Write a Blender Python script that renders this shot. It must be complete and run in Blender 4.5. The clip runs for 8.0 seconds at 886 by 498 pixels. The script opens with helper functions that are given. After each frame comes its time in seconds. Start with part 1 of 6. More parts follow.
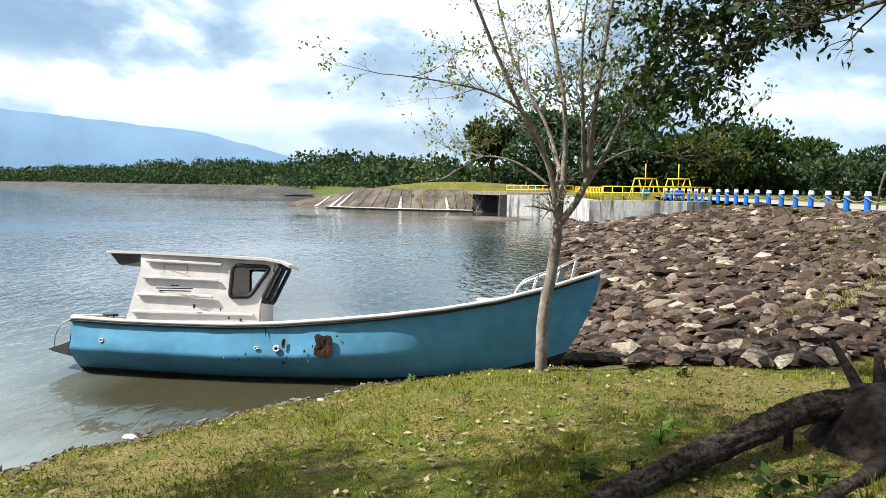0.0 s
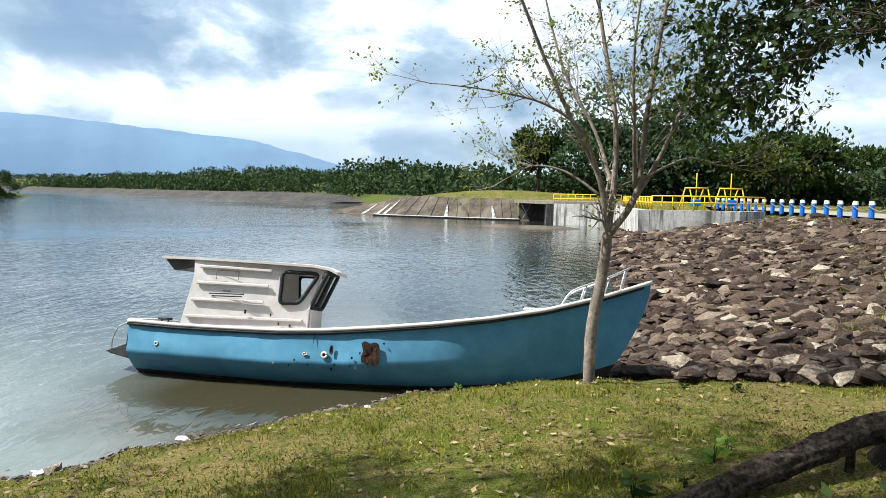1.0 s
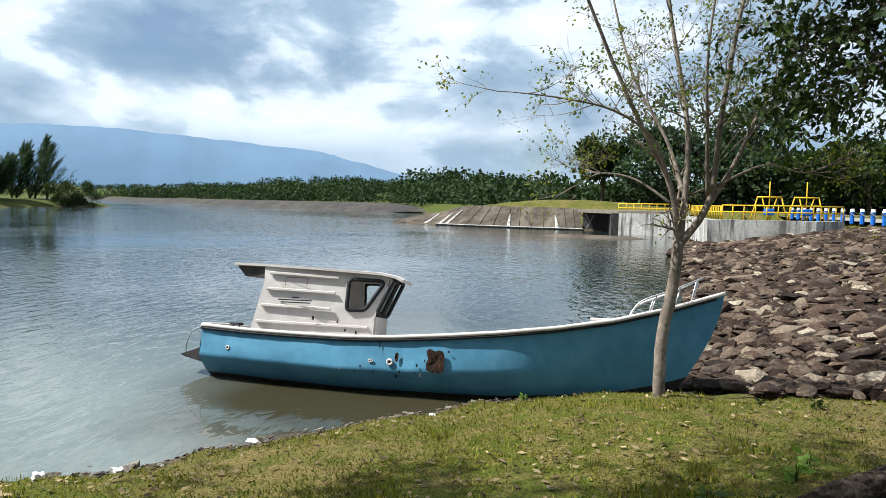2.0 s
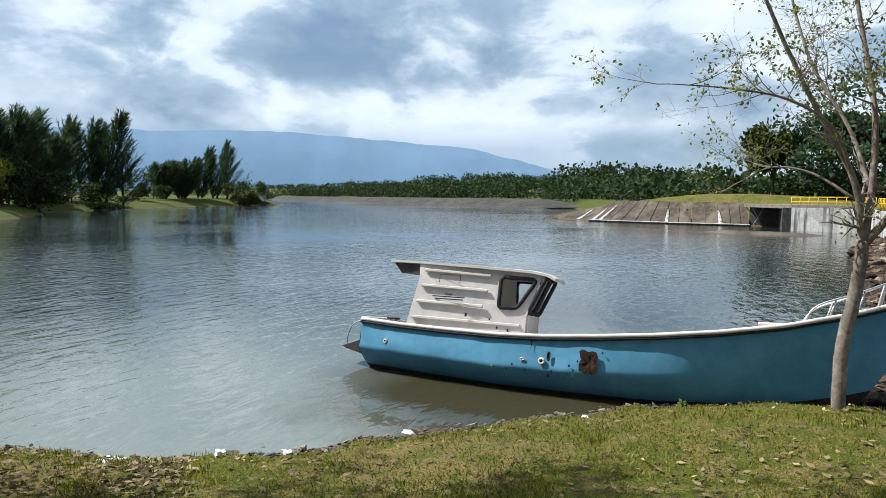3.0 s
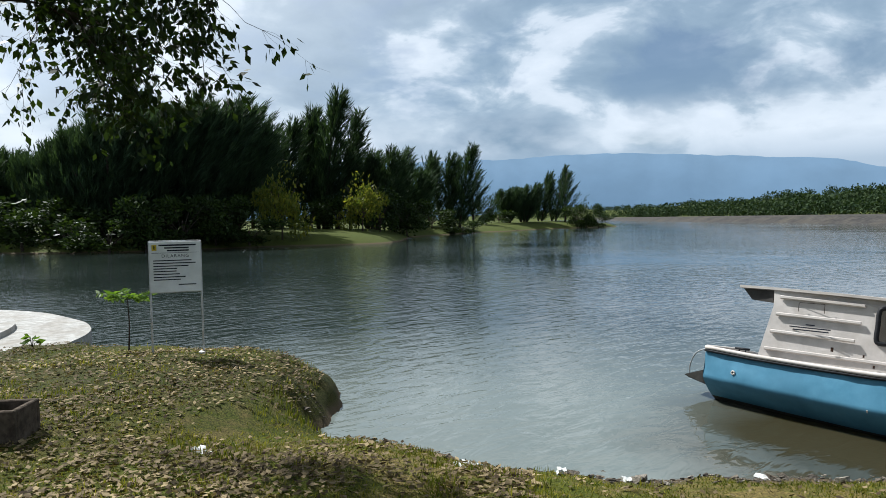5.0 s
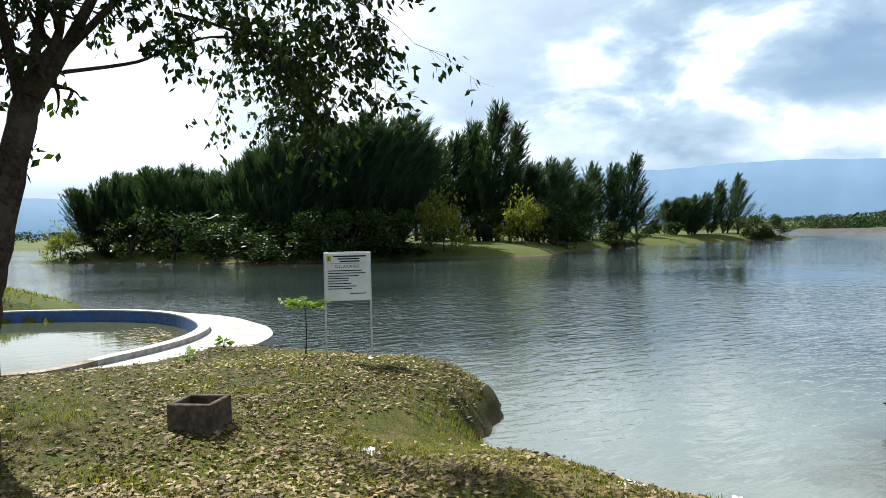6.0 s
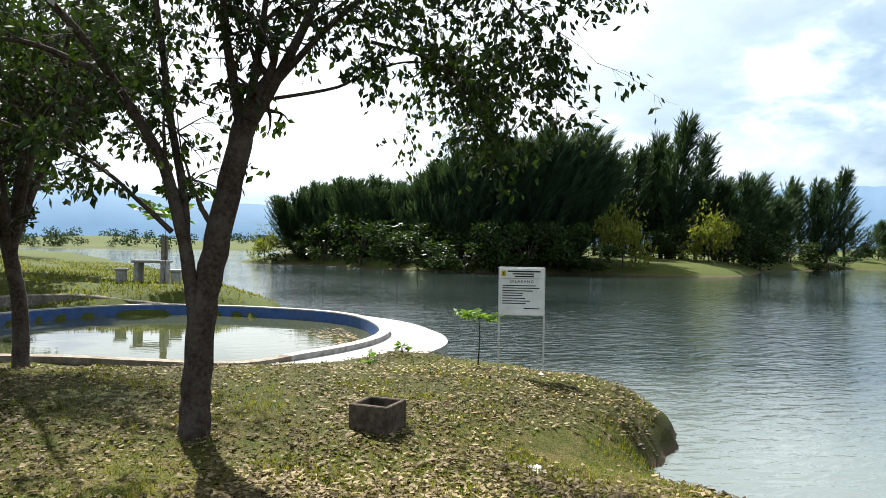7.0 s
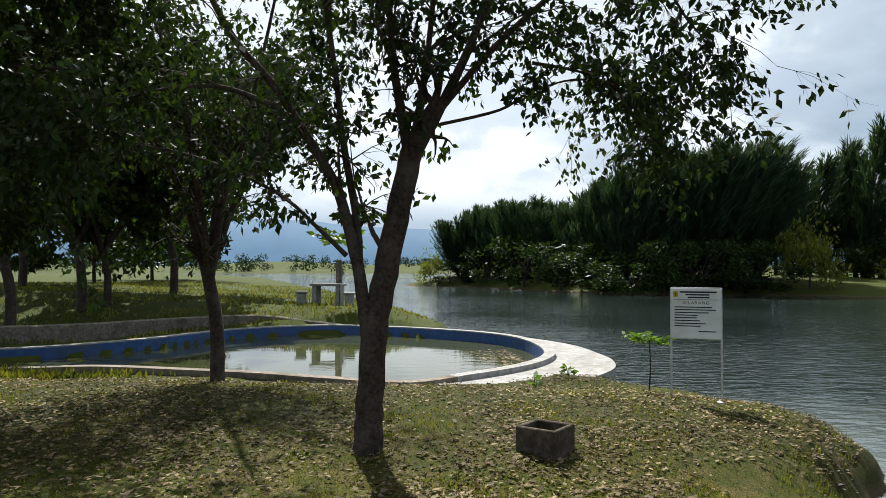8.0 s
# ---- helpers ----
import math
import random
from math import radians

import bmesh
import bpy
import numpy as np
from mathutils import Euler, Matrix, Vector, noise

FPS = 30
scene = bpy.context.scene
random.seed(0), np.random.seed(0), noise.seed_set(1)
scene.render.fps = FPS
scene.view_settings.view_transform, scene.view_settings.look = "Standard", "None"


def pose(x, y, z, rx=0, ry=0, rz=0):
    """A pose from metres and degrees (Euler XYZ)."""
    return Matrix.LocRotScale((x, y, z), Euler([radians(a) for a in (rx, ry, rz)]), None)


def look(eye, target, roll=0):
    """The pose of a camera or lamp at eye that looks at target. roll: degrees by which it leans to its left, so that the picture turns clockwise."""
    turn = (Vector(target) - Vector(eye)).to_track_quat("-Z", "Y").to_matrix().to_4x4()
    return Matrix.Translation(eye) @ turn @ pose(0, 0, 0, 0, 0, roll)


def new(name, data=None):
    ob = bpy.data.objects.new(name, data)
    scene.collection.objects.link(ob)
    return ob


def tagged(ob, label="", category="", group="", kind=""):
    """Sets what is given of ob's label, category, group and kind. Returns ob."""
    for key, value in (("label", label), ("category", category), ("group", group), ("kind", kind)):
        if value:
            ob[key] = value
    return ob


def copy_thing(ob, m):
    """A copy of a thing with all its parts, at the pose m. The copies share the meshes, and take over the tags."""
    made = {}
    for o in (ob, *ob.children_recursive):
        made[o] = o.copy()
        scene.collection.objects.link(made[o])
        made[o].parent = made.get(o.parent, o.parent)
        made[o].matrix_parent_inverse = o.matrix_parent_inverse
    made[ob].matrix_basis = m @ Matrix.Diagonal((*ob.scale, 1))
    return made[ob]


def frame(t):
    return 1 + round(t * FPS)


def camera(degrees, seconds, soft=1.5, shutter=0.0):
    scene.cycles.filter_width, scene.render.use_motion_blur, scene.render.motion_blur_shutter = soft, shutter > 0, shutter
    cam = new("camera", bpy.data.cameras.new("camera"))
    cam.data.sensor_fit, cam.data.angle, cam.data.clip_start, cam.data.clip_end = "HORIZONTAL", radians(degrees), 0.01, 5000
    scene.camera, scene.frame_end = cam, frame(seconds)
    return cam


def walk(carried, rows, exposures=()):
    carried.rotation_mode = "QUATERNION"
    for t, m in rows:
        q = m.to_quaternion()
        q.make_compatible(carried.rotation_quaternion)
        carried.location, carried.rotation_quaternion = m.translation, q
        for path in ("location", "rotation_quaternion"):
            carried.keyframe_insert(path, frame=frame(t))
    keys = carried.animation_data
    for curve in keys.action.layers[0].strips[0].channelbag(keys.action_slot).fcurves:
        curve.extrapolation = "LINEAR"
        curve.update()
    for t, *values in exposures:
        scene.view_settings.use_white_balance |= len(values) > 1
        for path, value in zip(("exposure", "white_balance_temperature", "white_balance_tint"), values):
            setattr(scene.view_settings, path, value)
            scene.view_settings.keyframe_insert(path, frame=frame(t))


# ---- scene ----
cam = camera(64.5, 8.0, soft=0.7)
EYE = 2.3  # the first eye over the water, which lies at z = 0
# seconds, place, yaw to the left, pitch up, lean to the right
ROWS = [
    (0.0, -0.000, 0.000, -0.000, 0.00, -5.20, -0.65),
    (0.5, -0.011, 0.014, 0.004, 1.51, -5.31, -1.08),
    (1.0, -0.025, 0.004, 0.007, 3.72, -4.58, -0.94),
    (1.2, -0.019, -0.008, 0.009, 4.24, -4.50, -1.04),
    (2.3, -0.080, 0.017, -0.014, 12.26, -3.70, -0.15),
    (2.5, -0.059, -0.005, 0.003, 15.16, -4.20, 0.56),
    (3.0, -0.076, 0.009, 0.015, 21.12, -4.32, -0.27),
    (3.5, -0.069, 0.015, 0.017, 26.43, -3.81, -0.30),
    (4.0, -0.091, 0.006, 0.023, 34.11, -3.40, -0.28),
    (4.5, -0.091, -0.005, 0.021, 41.50, -2.85, 0.25),
    (4.7, -0.091, -0.012, 0.028, 44.12, -2.77, 0.75),
    (5.8, -0.105, -0.058, 0.049, 58.38, -1.09, 1.20),
    (6.0, -0.095, -0.064, 0.037, 60.98, -1.06, 1.28),
    (6.5, -0.031, -0.079, 0.074, 70.54, -0.07, -0.02),
    (7.0, -0.015, -0.078, 0.092, 75.30, -0.04, -0.85),
    (7.5, -0.022, -0.094, 0.081, 81.92, 1.12, -0.74),
    (8.0, -0.047, -0.093, 0.081, 88.50, 1.64, -0.17),
]
EXPOSURES = [(0.0, 1.75, 5900, 8), (1.0, 1.6, 5850, 8), (2.5, 1.32, 5800, 8), (3.5, 1.18, 5750, 8), (4.5, 1.0, 5750, 8), (4.7, 1.0, 5750, 8), (5.8, 1.55, 5900, 8), (7.0, 1.85, 6050, 9), (7.5, 1.55, 6000, 9), (8.0, 1.2, 6000, 9)]
walk(cam, [(t, pose(x, y, EYE + z, 0, 0, yaw) @ pose(0, 0, 0, 90 + pitch) @ pose(0, 0, 0, 0, 0, -lean)) for t, x, y, z, yaw, pitch, lean in ROWS], EXPOSURES)

# ---- world and sun ----
SUN_AZ, SUN_EL = -101.0, 50.0  # degrees: azimuth from +y towards +x, height
world = bpy.data.worlds.new("world")
scene.world = world
world.use_nodes = True
wn, wl = world.node_tree.nodes, world.node_tree.links
wn.clear()


def wnode(kind, **kw):
    n = wn.new(kind)
    for k, v in kw.items():
        n.inputs[k].default_value = v
    return n


def wmath(op, a, b=0.0, clamp=False):
    n = wn.new("ShaderNodeMath")
    n.operation, n.use_clamp = op, clamp
    for i, v in enumerate((a, b)):
        if isinstance(v, (int, float)):
            n.inputs[i].default_value = v
        else:
            wl.new(v, n.inputs[i])
    return n.outputs[0]


def wmix(f, a, b):
    n = wn.new("ShaderNodeMix")
    n.data_type = "RGBA"
    for sock, v in ((n.inputs[0], f), (n.inputs[6], a), (n.inputs[7], b)):
        if isinstance(v, (int, float, tuple)):
            sock.default_value = v
        else:
            wl.new(v, sock)
    return n.outputs[2]


def wramp(f, stops):
    n = wn.new("ShaderNodeValToRGB")
    while len(n.color_ramp.elements) < len(stops):
        n.color_ramp.elements.new(0.5)
    for e, (p, c) in zip(n.color_ramp.elements, stops):
        e.position, e.color = p, (*c, 1)
    wl.new(f, n.inputs[0])
    return n.outputs[0]


sky = wn.new("ShaderNodeTexSky")
sky.sky_type, sky.sun_disc = "NISHITA", False
sky.sun_elevation, sky.sun_rotation = radians(SUN_EL), radians(SUN_AZ)
coords = wn.new("ShaderNodeTexCoord")
axes = wn.new("ShaderNodeSeparateXYZ")
wl.new(coords.outputs["Generated"], axes.inputs[0])
up = wmath("MAXIMUM", axes.outputs[2], 0.0)
heaped = wn.new("ShaderNodeCombineXYZ")
wl.new(axes.outputs[0], heaped.inputs[0])
wl.new(axes.outputs[1], heaped.inputs[1])
wl.new(wmath("MULTIPLY", up, 2.1), heaped.inputs[2])


def cloud(scale, detail, rough, distort=0.0):
    n = wnode("ShaderNodeTexNoise", Scale=scale, Detail=detail, Roughness=rough, Distortion=distort)
    wl.new(heaped.outputs[0], n.inputs["Vector"])
    return n.outputs["Fac"]


def toward(az, el):
    """How closely the sky's direction agrees with the one given."""
    n = wn.new("ShaderNodeVectorMath")
    n.operation = "DOT_PRODUCT"
    wl.new(coords.outputs["Generated"], n.inputs[0])
    n.inputs[1].default_value = (math.sin(radians(az)) * math.cos(radians(el)), math.cos(radians(az)) * math.cos(radians(el)), math.sin(radians(el)))
    return n.outputs["Value"]


# heaped cloud: broad grey masses with bright billows, and gaps of blue
mass, puff = cloud(2.9, 7.0, 0.5, 0.25), cloud(8.5, 9.0, 0.55, 0.35)
shade = wmath("ADD", wmath("MULTIPLY", mass, 0.62), wmath("MULTIPLY", puff, 0.38))
grey = wramp(shade, [(0.40, (0.36, 0.48, 0.59)), (0.475, (0.49, 0.61, 0.71)), (0.512, (0.70, 0.80, 0.87)), (0.536, (1.02, 1.07, 1.10)), (0.64, (1.28, 1.29, 1.29))])
dim = wn.new("ShaderNodeVectorMath")
dim.operation = "SCALE"
wl.new(sky.outputs[0], dim.inputs[0])
dim.inputs["Scale"].default_value = 0.10
gaps = wramp(cloud(3.6, 6.0, 0.55, 0.3), [(0.36, (0.25, 0.25, 0.25)), (0.46, (0.92, 0.92, 0.92))])
clouds = wmix(gaps, dim.outputs[0], grey)
# a bright bank over the mountains
bank = wramp(axes.outputs[2], [(0.070, (0, 0, 0)), (0.098, (1, 1, 1)), (0.120, (0.8, 0.8, 0.8)), (0.165, (0, 0, 0))])
bank = wmath("MULTIPLY", bank, wramp(cloud(6.0, 6.0, 0.5), [(0.36, (0, 0, 0)), (0.56, (0.75, 0.75, 0.75))]))
clouds = wmix(bank, clouds, (1.08, 1.12, 1.14, 1))
# thin bright cloud round the sun
near_sun = wramp(toward(SUN_AZ, SUN_EL), [(0.52, (0, 0, 0)), (0.92, (1, 1, 1))])
clouds = wmix(wmath("MULTIPLY", near_sun, 0.75), clouds, (1.5, 1.48, 1.42, 1))
# rain-blue air low over the land, open to the north
low = wramp(axes.outputs[2], [(0.0, (1, 1, 1)), (0.065, (0.85, 0.85, 0.85)), (0.105, (0, 0, 0))])
clear = wramp(toward(7.0, 3.0), [(0.935, (0.85, 0.85, 0.85)), (0.985, (0.2, 0.2, 0.2))])
air = wmix(wmath("MULTIPLY", low, clear), clouds, (0.44, 0.57, 0.69, 1))
back = wnode("ShaderNodeBackground", Strength=0.37)
wl.new(air, back.inputs[0])
wout = wn.new("ShaderNodeOutputWorld")
wl.new(back.outputs[0], wout.inputs[0])

sun = new("sun", bpy.data.lights.new("sun", "SUN"))
sun.data.energy, sun.data.angle, sun.data.color = 4.3, radians(0.6), (1.0, 0.94, 0.84)
sd_ = Vector((math.sin(radians(SUN_AZ)) * math.cos(radians(SUN_EL)), math.cos(radians(SUN_AZ)) * math.cos(radians(SUN_EL)), math.sin(radians(SUN_EL))))
sun.matrix_world = look(sd_ * 50, (0, 0, 0))


# ---- materials ----
class Nodes:
    def __init__(self, name):
        self.m = bpy.data.materials.new(name)
        self.m.use_nodes = True
        self.t = self.m.node_tree
        self.p = self.t.nodes["Principled BSDF"]

    def add(self, kind, **kw):
        n = self.t.nodes.new(kind)
        for k, v in kw.items():
            n.inputs[k].default_value = v
        return n

    def link(self, a, b):
        self.t.links.new(a, b)

    def noise(self, scale, detail=4.0, rough=0.55, vec=None, distort=0.0):
        n = self.add("ShaderNodeTexNoise", Scale=scale, Detail=detail, Roughness=rough, Distortion=distort)
        self.link(vec or self.place(), n.inputs["Vector"])
        return n.outputs["Fac"]

    def place(self, local=False):
        if local:
            return self.add("ShaderNodeTexCoord").outputs["Object"]
        return self.add("ShaderNodeNewGeometry").outputs["Position"]

    def ramp(self, f, stops):
        n = self.add("ShaderNodeValToRGB")
        while len(n.color_ramp.elements) < len(stops):
            n.color_ramp.elements.new(0.5)
        for e, (p, c) in zip(n.color_ramp.elements, stops):
            e.position, e.color = p, (*(c if isinstance(c, tuple) else (c, c, c)), 1)
        self.link(f, n.inputs[0])
        return n.outputs[0]

    def mix(self, f, a, b, how="MIX"):
        n = self.add("ShaderNodeMix")
        n.data_type, n.blend_type = "RGBA", how
        for s, v in ((n.inputs[0], f), (n.inputs[6], a), (n.inputs[7], b)):
            if isinstance(v, tuple):
                s.default_value = (*v[:3], 1)
            elif isinstance(v, (int, float)):
                s.default_value = v
            else:
                self.link(v, s)
        return n.outputs[2]

    def math(self, op, a, b=0.0, clamp=False):
        n = self.add("ShaderNodeMath")
        n.operation, n.use_clamp = op, clamp
        for i, v in enumerate((a, b)):
            if isinstance(v, (int, float)):
                n.inputs[i].default_value = v
            else:
                self.link(v, n.inputs[i])
        return n.outputs[0]

    def bump(self, h, strength, distance=0.02):
        n = self.add("ShaderNodeBump", Strength=strength, Distance=distance)
        self.link(h, n.inputs["Height"])
        self.link(n.outputs[0], self.p.inputs["Normal"])

    def done(self, colour=None, rough=0.8, metal=0.0):
        if colour is not None:
            if isinstance(colour, tuple):
                self.p.inputs["Base Color"].default_value = (*colour[:3], 1)
            else:
                self.link(colour, self.p.inputs["Base Color"])
        if isinstance(rough, (int, float)):
            self.p.inputs["Roughness"].default_value = rough
        else:
            self.link(rough, self.p.inputs["Roughness"])
        self.p.inputs["Metallic"].default_value = metal
        if not isinstance(rough, (int, float)) or (rough >= 0.5 and metal == 0):
            self.p.inputs["Specular IOR Level"].default_value = 0.12
        return self.m


def surface(name, c1, c2, scale, stain=None, stain_scale=1.0, stain_amount=0.5, rough=0.8, bump=0.3, metal=0.0, vary=0.0, local=False, distance=0.01):
    """Two shades of grain, stains at a larger scale, relief, and a shift from piece to piece."""
    n = Nodes(name)
    v = n.place(local)
    grain = n.noise(scale, 6.0, 0.6, v)
    c = n.mix(n.ramp(grain, [(0.35, 0.0), (0.65, 1.0)]), c1, c2)
    if stain:
        spots = n.ramp(n.noise(stain_scale, 5.0, 0.6, v, 0.4), [(0.45, 0.0), (0.68, 1.0)])
        c = n.mix(n.math("MULTIPLY", spots, stain_amount), c, stain)
    if vary:
        r = n.add("ShaderNodeObjectInfo").outputs["Random"]
        i = n.add("ShaderNodeNewGeometry").outputs["Random Per Island"]
        k = n.math("FRACT", n.math("ADD", r, i))
        c = n.mix(1.0, c, n.ramp(k, [(0.0, 1.0 - vary), (1.0, 1.0 + vary)]), "MULTIPLY")
    n.bump(n.noise(scale * 1.7, 6.0, 0.65, v), bump, distance)
    return n.done(c, rough, metal)


def streaked(name, c1, c2, dark):
    """Concrete with dark streaks that run down it."""
    n = Nodes(name)
    v = n.place()
    down = n.add("ShaderNodeMapping")
    n.link(v, down.inputs[0])
    down.inputs["Scale"].default_value = (1.0, 1.0, 0.09)
    c = n.mix(n.ramp(n.noise(7.0, 6.0, 0.6, v), [(0.35, 0.0), (0.65, 1.0)]), c1, c2)
    runs = n.ramp(n.noise(2.6, 6.0, 0.65, down.outputs[0]), [(0.47, 0.0), (0.62, 0.85)])
    c = n.mix(runs, c, dark)
    c = n.mix(n.ramp(n.noise(0.7, 5.0, 0.6, v), [(0.5, 0.0), (0.68, 0.55)]), c, tuple(2.2 * a for a in dark))
    n.bump(n.noise(14.0, 5.0, 0.6, v), 0.3, 0.01)
    return n.done(c, 0.9)


def leafy(name, c1, c2, through_light=0.35, rough=0.5):
    """Leaves: a shade for each leaf, a wider drift through the crown, light through the blade."""
    n = Nodes(name)
    i = n.add("ShaderNodeNewGeometry").outputs["Random Per Island"]
    c = n.mix(i, c1, c2)
    c = n.mix(n.ramp(n.noise(0.6, 3.0), [(0.4, 0.0), (0.62, 0.6)]), c, tuple(0.6 * a for a in c1))
    n.done(c, rough)
    tr = n.add("ShaderNodeBsdfTranslucent")
    bright = n.mix(1.0, c, (1.5, 1.6, 0.7), "MULTIPLY")
    n.link(bright, tr.inputs[0])
    mx = n.add("ShaderNodeMixShader", Fac=through_light)
    n.link(n.p.outputs[0], mx.inputs[1])
    n.link(tr.outputs[0], mx.inputs[2])
    n.link(mx.outputs[0], n.t.nodes["Material Output"].inputs[0])
    return n.m


def ground_material():
    n = Nodes("ground")
    pos = n.place()
    sep = n.add("ShaderNodeSeparateXYZ")
    n.link(pos, sep.inputs[0])
    fine, mid, wide = n.noise(55.0, 8.0, 0.75, pos), n.noise(4.5, 5.0, 0.6, pos), n.noise(0.55, 4.0, 0.55, pos)
    grass = n.mix(n.ramp(fine, [(0.35, 0.0), (0.66, 1.0)]), (0.008, 0.013, 0.001), (0.112, 0.126, 0.014))
    straw = n.mix(n.ramp(fine, [(0.38, 0.0), (0.62, 1.0)]), (0.030, 0.020, 0.007), (0.24, 0.175, 0.065))
    dry = n.ramp(n.math("ADD", n.math("MULTIPLY", mid, 0.6), n.math("MULTIPLY", wide, 0.4)), [(0.44, 0.0), (0.58, 0.8)])
    # the banks across the water are greener
    near = n.math("DIVIDE", n.math("ADD", sep.outputs[0], 17.0), 4.0, True)
    dry = n.math("MULTIPLY", dry, n.math("ADD", n.math("MULTIPLY", near, 0.7), 0.3))
    top = n.mix(dry, grass, straw)
    # darker green ground to the west, in broad patches
    west_dark = n.math("DIVIDE", n.math("SUBTRACT", -4.6, sep.outputs[0]), 3.0, True)
    west_dark = n.math("MULTIPLY", west_dark, n.ramp(wide, [(0.36, 0.55), (0.66, 0.9)]))
    west_dark = n.math("MULTIPLY", west_dark, near)
    top = n.mix(west_dark, top, n.mix(n.ramp(fine, [(0.35, 0.0), (0.68, 1.0)]), (0.006, 0.008, 0.002), (0.046, 0.052, 0.011)))
    # lush dark grass on the far banks
    far_bank = n.math("MULTIPLY", n.math("SUBTRACT", 1.0, near), n.ramp(mid, [(0.3, 0.45), (0.7, 0.85)]))
    top = n.mix(far_bank, top, n.mix(fine, (0.010, 0.018, 0.003), (0.065, 0.085, 0.016)))
    # dark rubble bed below the boulders
    bed = n.math("MULTIPLY", n.math("DIVIDE", n.math("SUBTRACT", sep.outputs[1], 7.9), 0.5, True), n.math("DIVIDE", n.math("SUBTRACT", sep.outputs[0], 1.9), 0.5, True))
    bed = n.math("MULTIPLY", bed, n.math("DIVIDE", n.math("SUBTRACT", 15.4, sep.outputs[0]), 0.6, True))
    bed = n.math("MULTIPLY", bed, n.math("DIVIDE", n.math("SUBTRACT", 60.0, sep.outputs[1]), 4.0, True))
    top = n.mix(bed, top, n.mix(fine, (0.014, 0.010, 0.008), (0.06, 0.045, 0.034)))
    mud = n.mix(fine, (0.045, 0.032, 0.018), (0.11, 0.08, 0.048))
    height = n.math("ADD", sep.outputs[2], n.math("MULTIPLY", n.math("SUBTRACT", mid, 0.5), 0.16))
    shore = n.ramp(n.math("MULTIPLY", height, 1.0), [(0.03, 1.0), (0.13, 0.0)])
    c = n.mix(shore, top, mud)
    n.bump(n.math("ADD", fine, n.math("MULTIPLY", mid, 0.8)), 0.7, 0.03)
    return n.done(c, 0.95)


def water_material(name, deep, shallow, ripple=1.0):
    n = Nodes(name)
    pos = n.place()
    stretch = n.add("ShaderNodeMapping")
    n.link(pos, stretch.inputs[0])
    stretch.inputs["Rotation"].default_value = (0, 0, radians(35))
    stretch.inputs["Scale"].default_value = (1.0, 0.45, 1.0)
    v = stretch.outputs[0]
    c = n.mix(n.ramp(n.noise(0.08, 3.0, 0.5, pos), [(0.35, 0.0), (0.65, 1.0)]), deep, shallow)
    if ripple > 0.5:
        def off(x, y, wobble):
            far = n.add("ShaderNodeVectorMath")
            far.operation = "DISTANCE"
            n.link(pos, far.inputs[0])
            far.inputs[1].default_value = (x, y, 0.0)
            return n.math("ADD", far.outputs["Value"], n.math("MULTIPLY", n.noise(0.9, 3.0, 0.5, pos), wobble))
        # pale silt in the bay's shallows; brown mud darkened for the boat's reflection
        c = n.mix(n.ramp(n.math("MULTIPLY", off(-5.0, 5.0, 2.0), 0.05), [(0.16, 0.9), (0.50, 0.0)]), c, (0.125, 0.142, 0.130))
        c = n.mix(n.ramp(n.math("MULTIPLY", off(-2.3, 7.9, 1.0), 0.2), [(0.36, 1.0), (0.66, 0.0)]), c, (0.030, 0.026, 0.013))
    calm = n.ramp(n.noise(0.045, 3.0, 0.5, pos), [(0.38, 0.25), (0.62, 1.0)])
    waves = n.math("ADD", n.math("MULTIPLY", n.noise(4.2, 3.0, 0.5, v, 0.5), 1.4), n.math("MULTIPLY", n.noise(1.1, 2.0, 0.5, v), 0.9))
    n.bump(n.math("MULTIPLY", waves, n.math("MULTIPLY", calm, ripple)), 0.36, 0.09)
    n.p.inputs["IOR"].default_value = 1.33
    return n.done(c, 0.03)


def stone_material(name, tones, scale=6.0):
    n = Nodes(name)
    v = n.place(True)
    r = n.add("ShaderNodeObjectInfo").outputs["Random"]
    i = n.add("ShaderNodeNewGeometry").outputs["Random Per Island"]
    k = n.math("FRACT", n.math("ADD", r, i))
    base = n.ramp(k, tones)
    pos = n.place()
    grain = n.noise(scale * 4, 7.0, 0.7, pos)
    c = n.mix(1.0, base, n.ramp(grain, [(0.32, 0.35), (0.68, 1.6)]), "MULTIPLY")
    lichen = n.ramp(n.noise(scale * 0.6, 6.0, 0.65, pos, 0.6), [(0.52, 0.0), (0.66, 0.55)])
    c = n.mix(lichen, c, (0.13, 0.105, 0.08))
    n.bump(n.math("ADD", grain, n.noise(scale, 5.0, 0.6, pos)), 0.8, 0.03)
    return n.done(c, 0.9)


M_GROUND = ground_material()
M_WATER = water_material("lake_water", (0.012, 0.018, 0.016), (0.022, 0.030, 0.027))
M_POOL = water_material("pool_water", (0.040, 0.046, 0.018), (0.060, 0.062, 0.030), 0.10)
M_STONE = stone_material("riprap_stone", [(0.0, (0.012, 0.007, 0.005)), (0.4, (0.032, 0.020, 0.014)), (0.75, (0.072, 0.048, 0.034)), (0.95, (0.135, 0.100, 0.070)), (1.0, (0.32, 0.27, 0.20))])
M_PEBBLE = stone_material("pebble", [(0.0, (0.07, 0.06, 0.05)), (0.7, (0.13, 0.11, 0.085)), (1.0, (0.26, 0.235, 0.20))], 12.0)
M_BARK_PALE = surface("pale_bark", (0.125, 0.10, 0.078), (0.235, 0.195, 0.155), 22.0, (0.06, 0.05, 0.04), 3.0, 0.7, 0.9, 0.5)
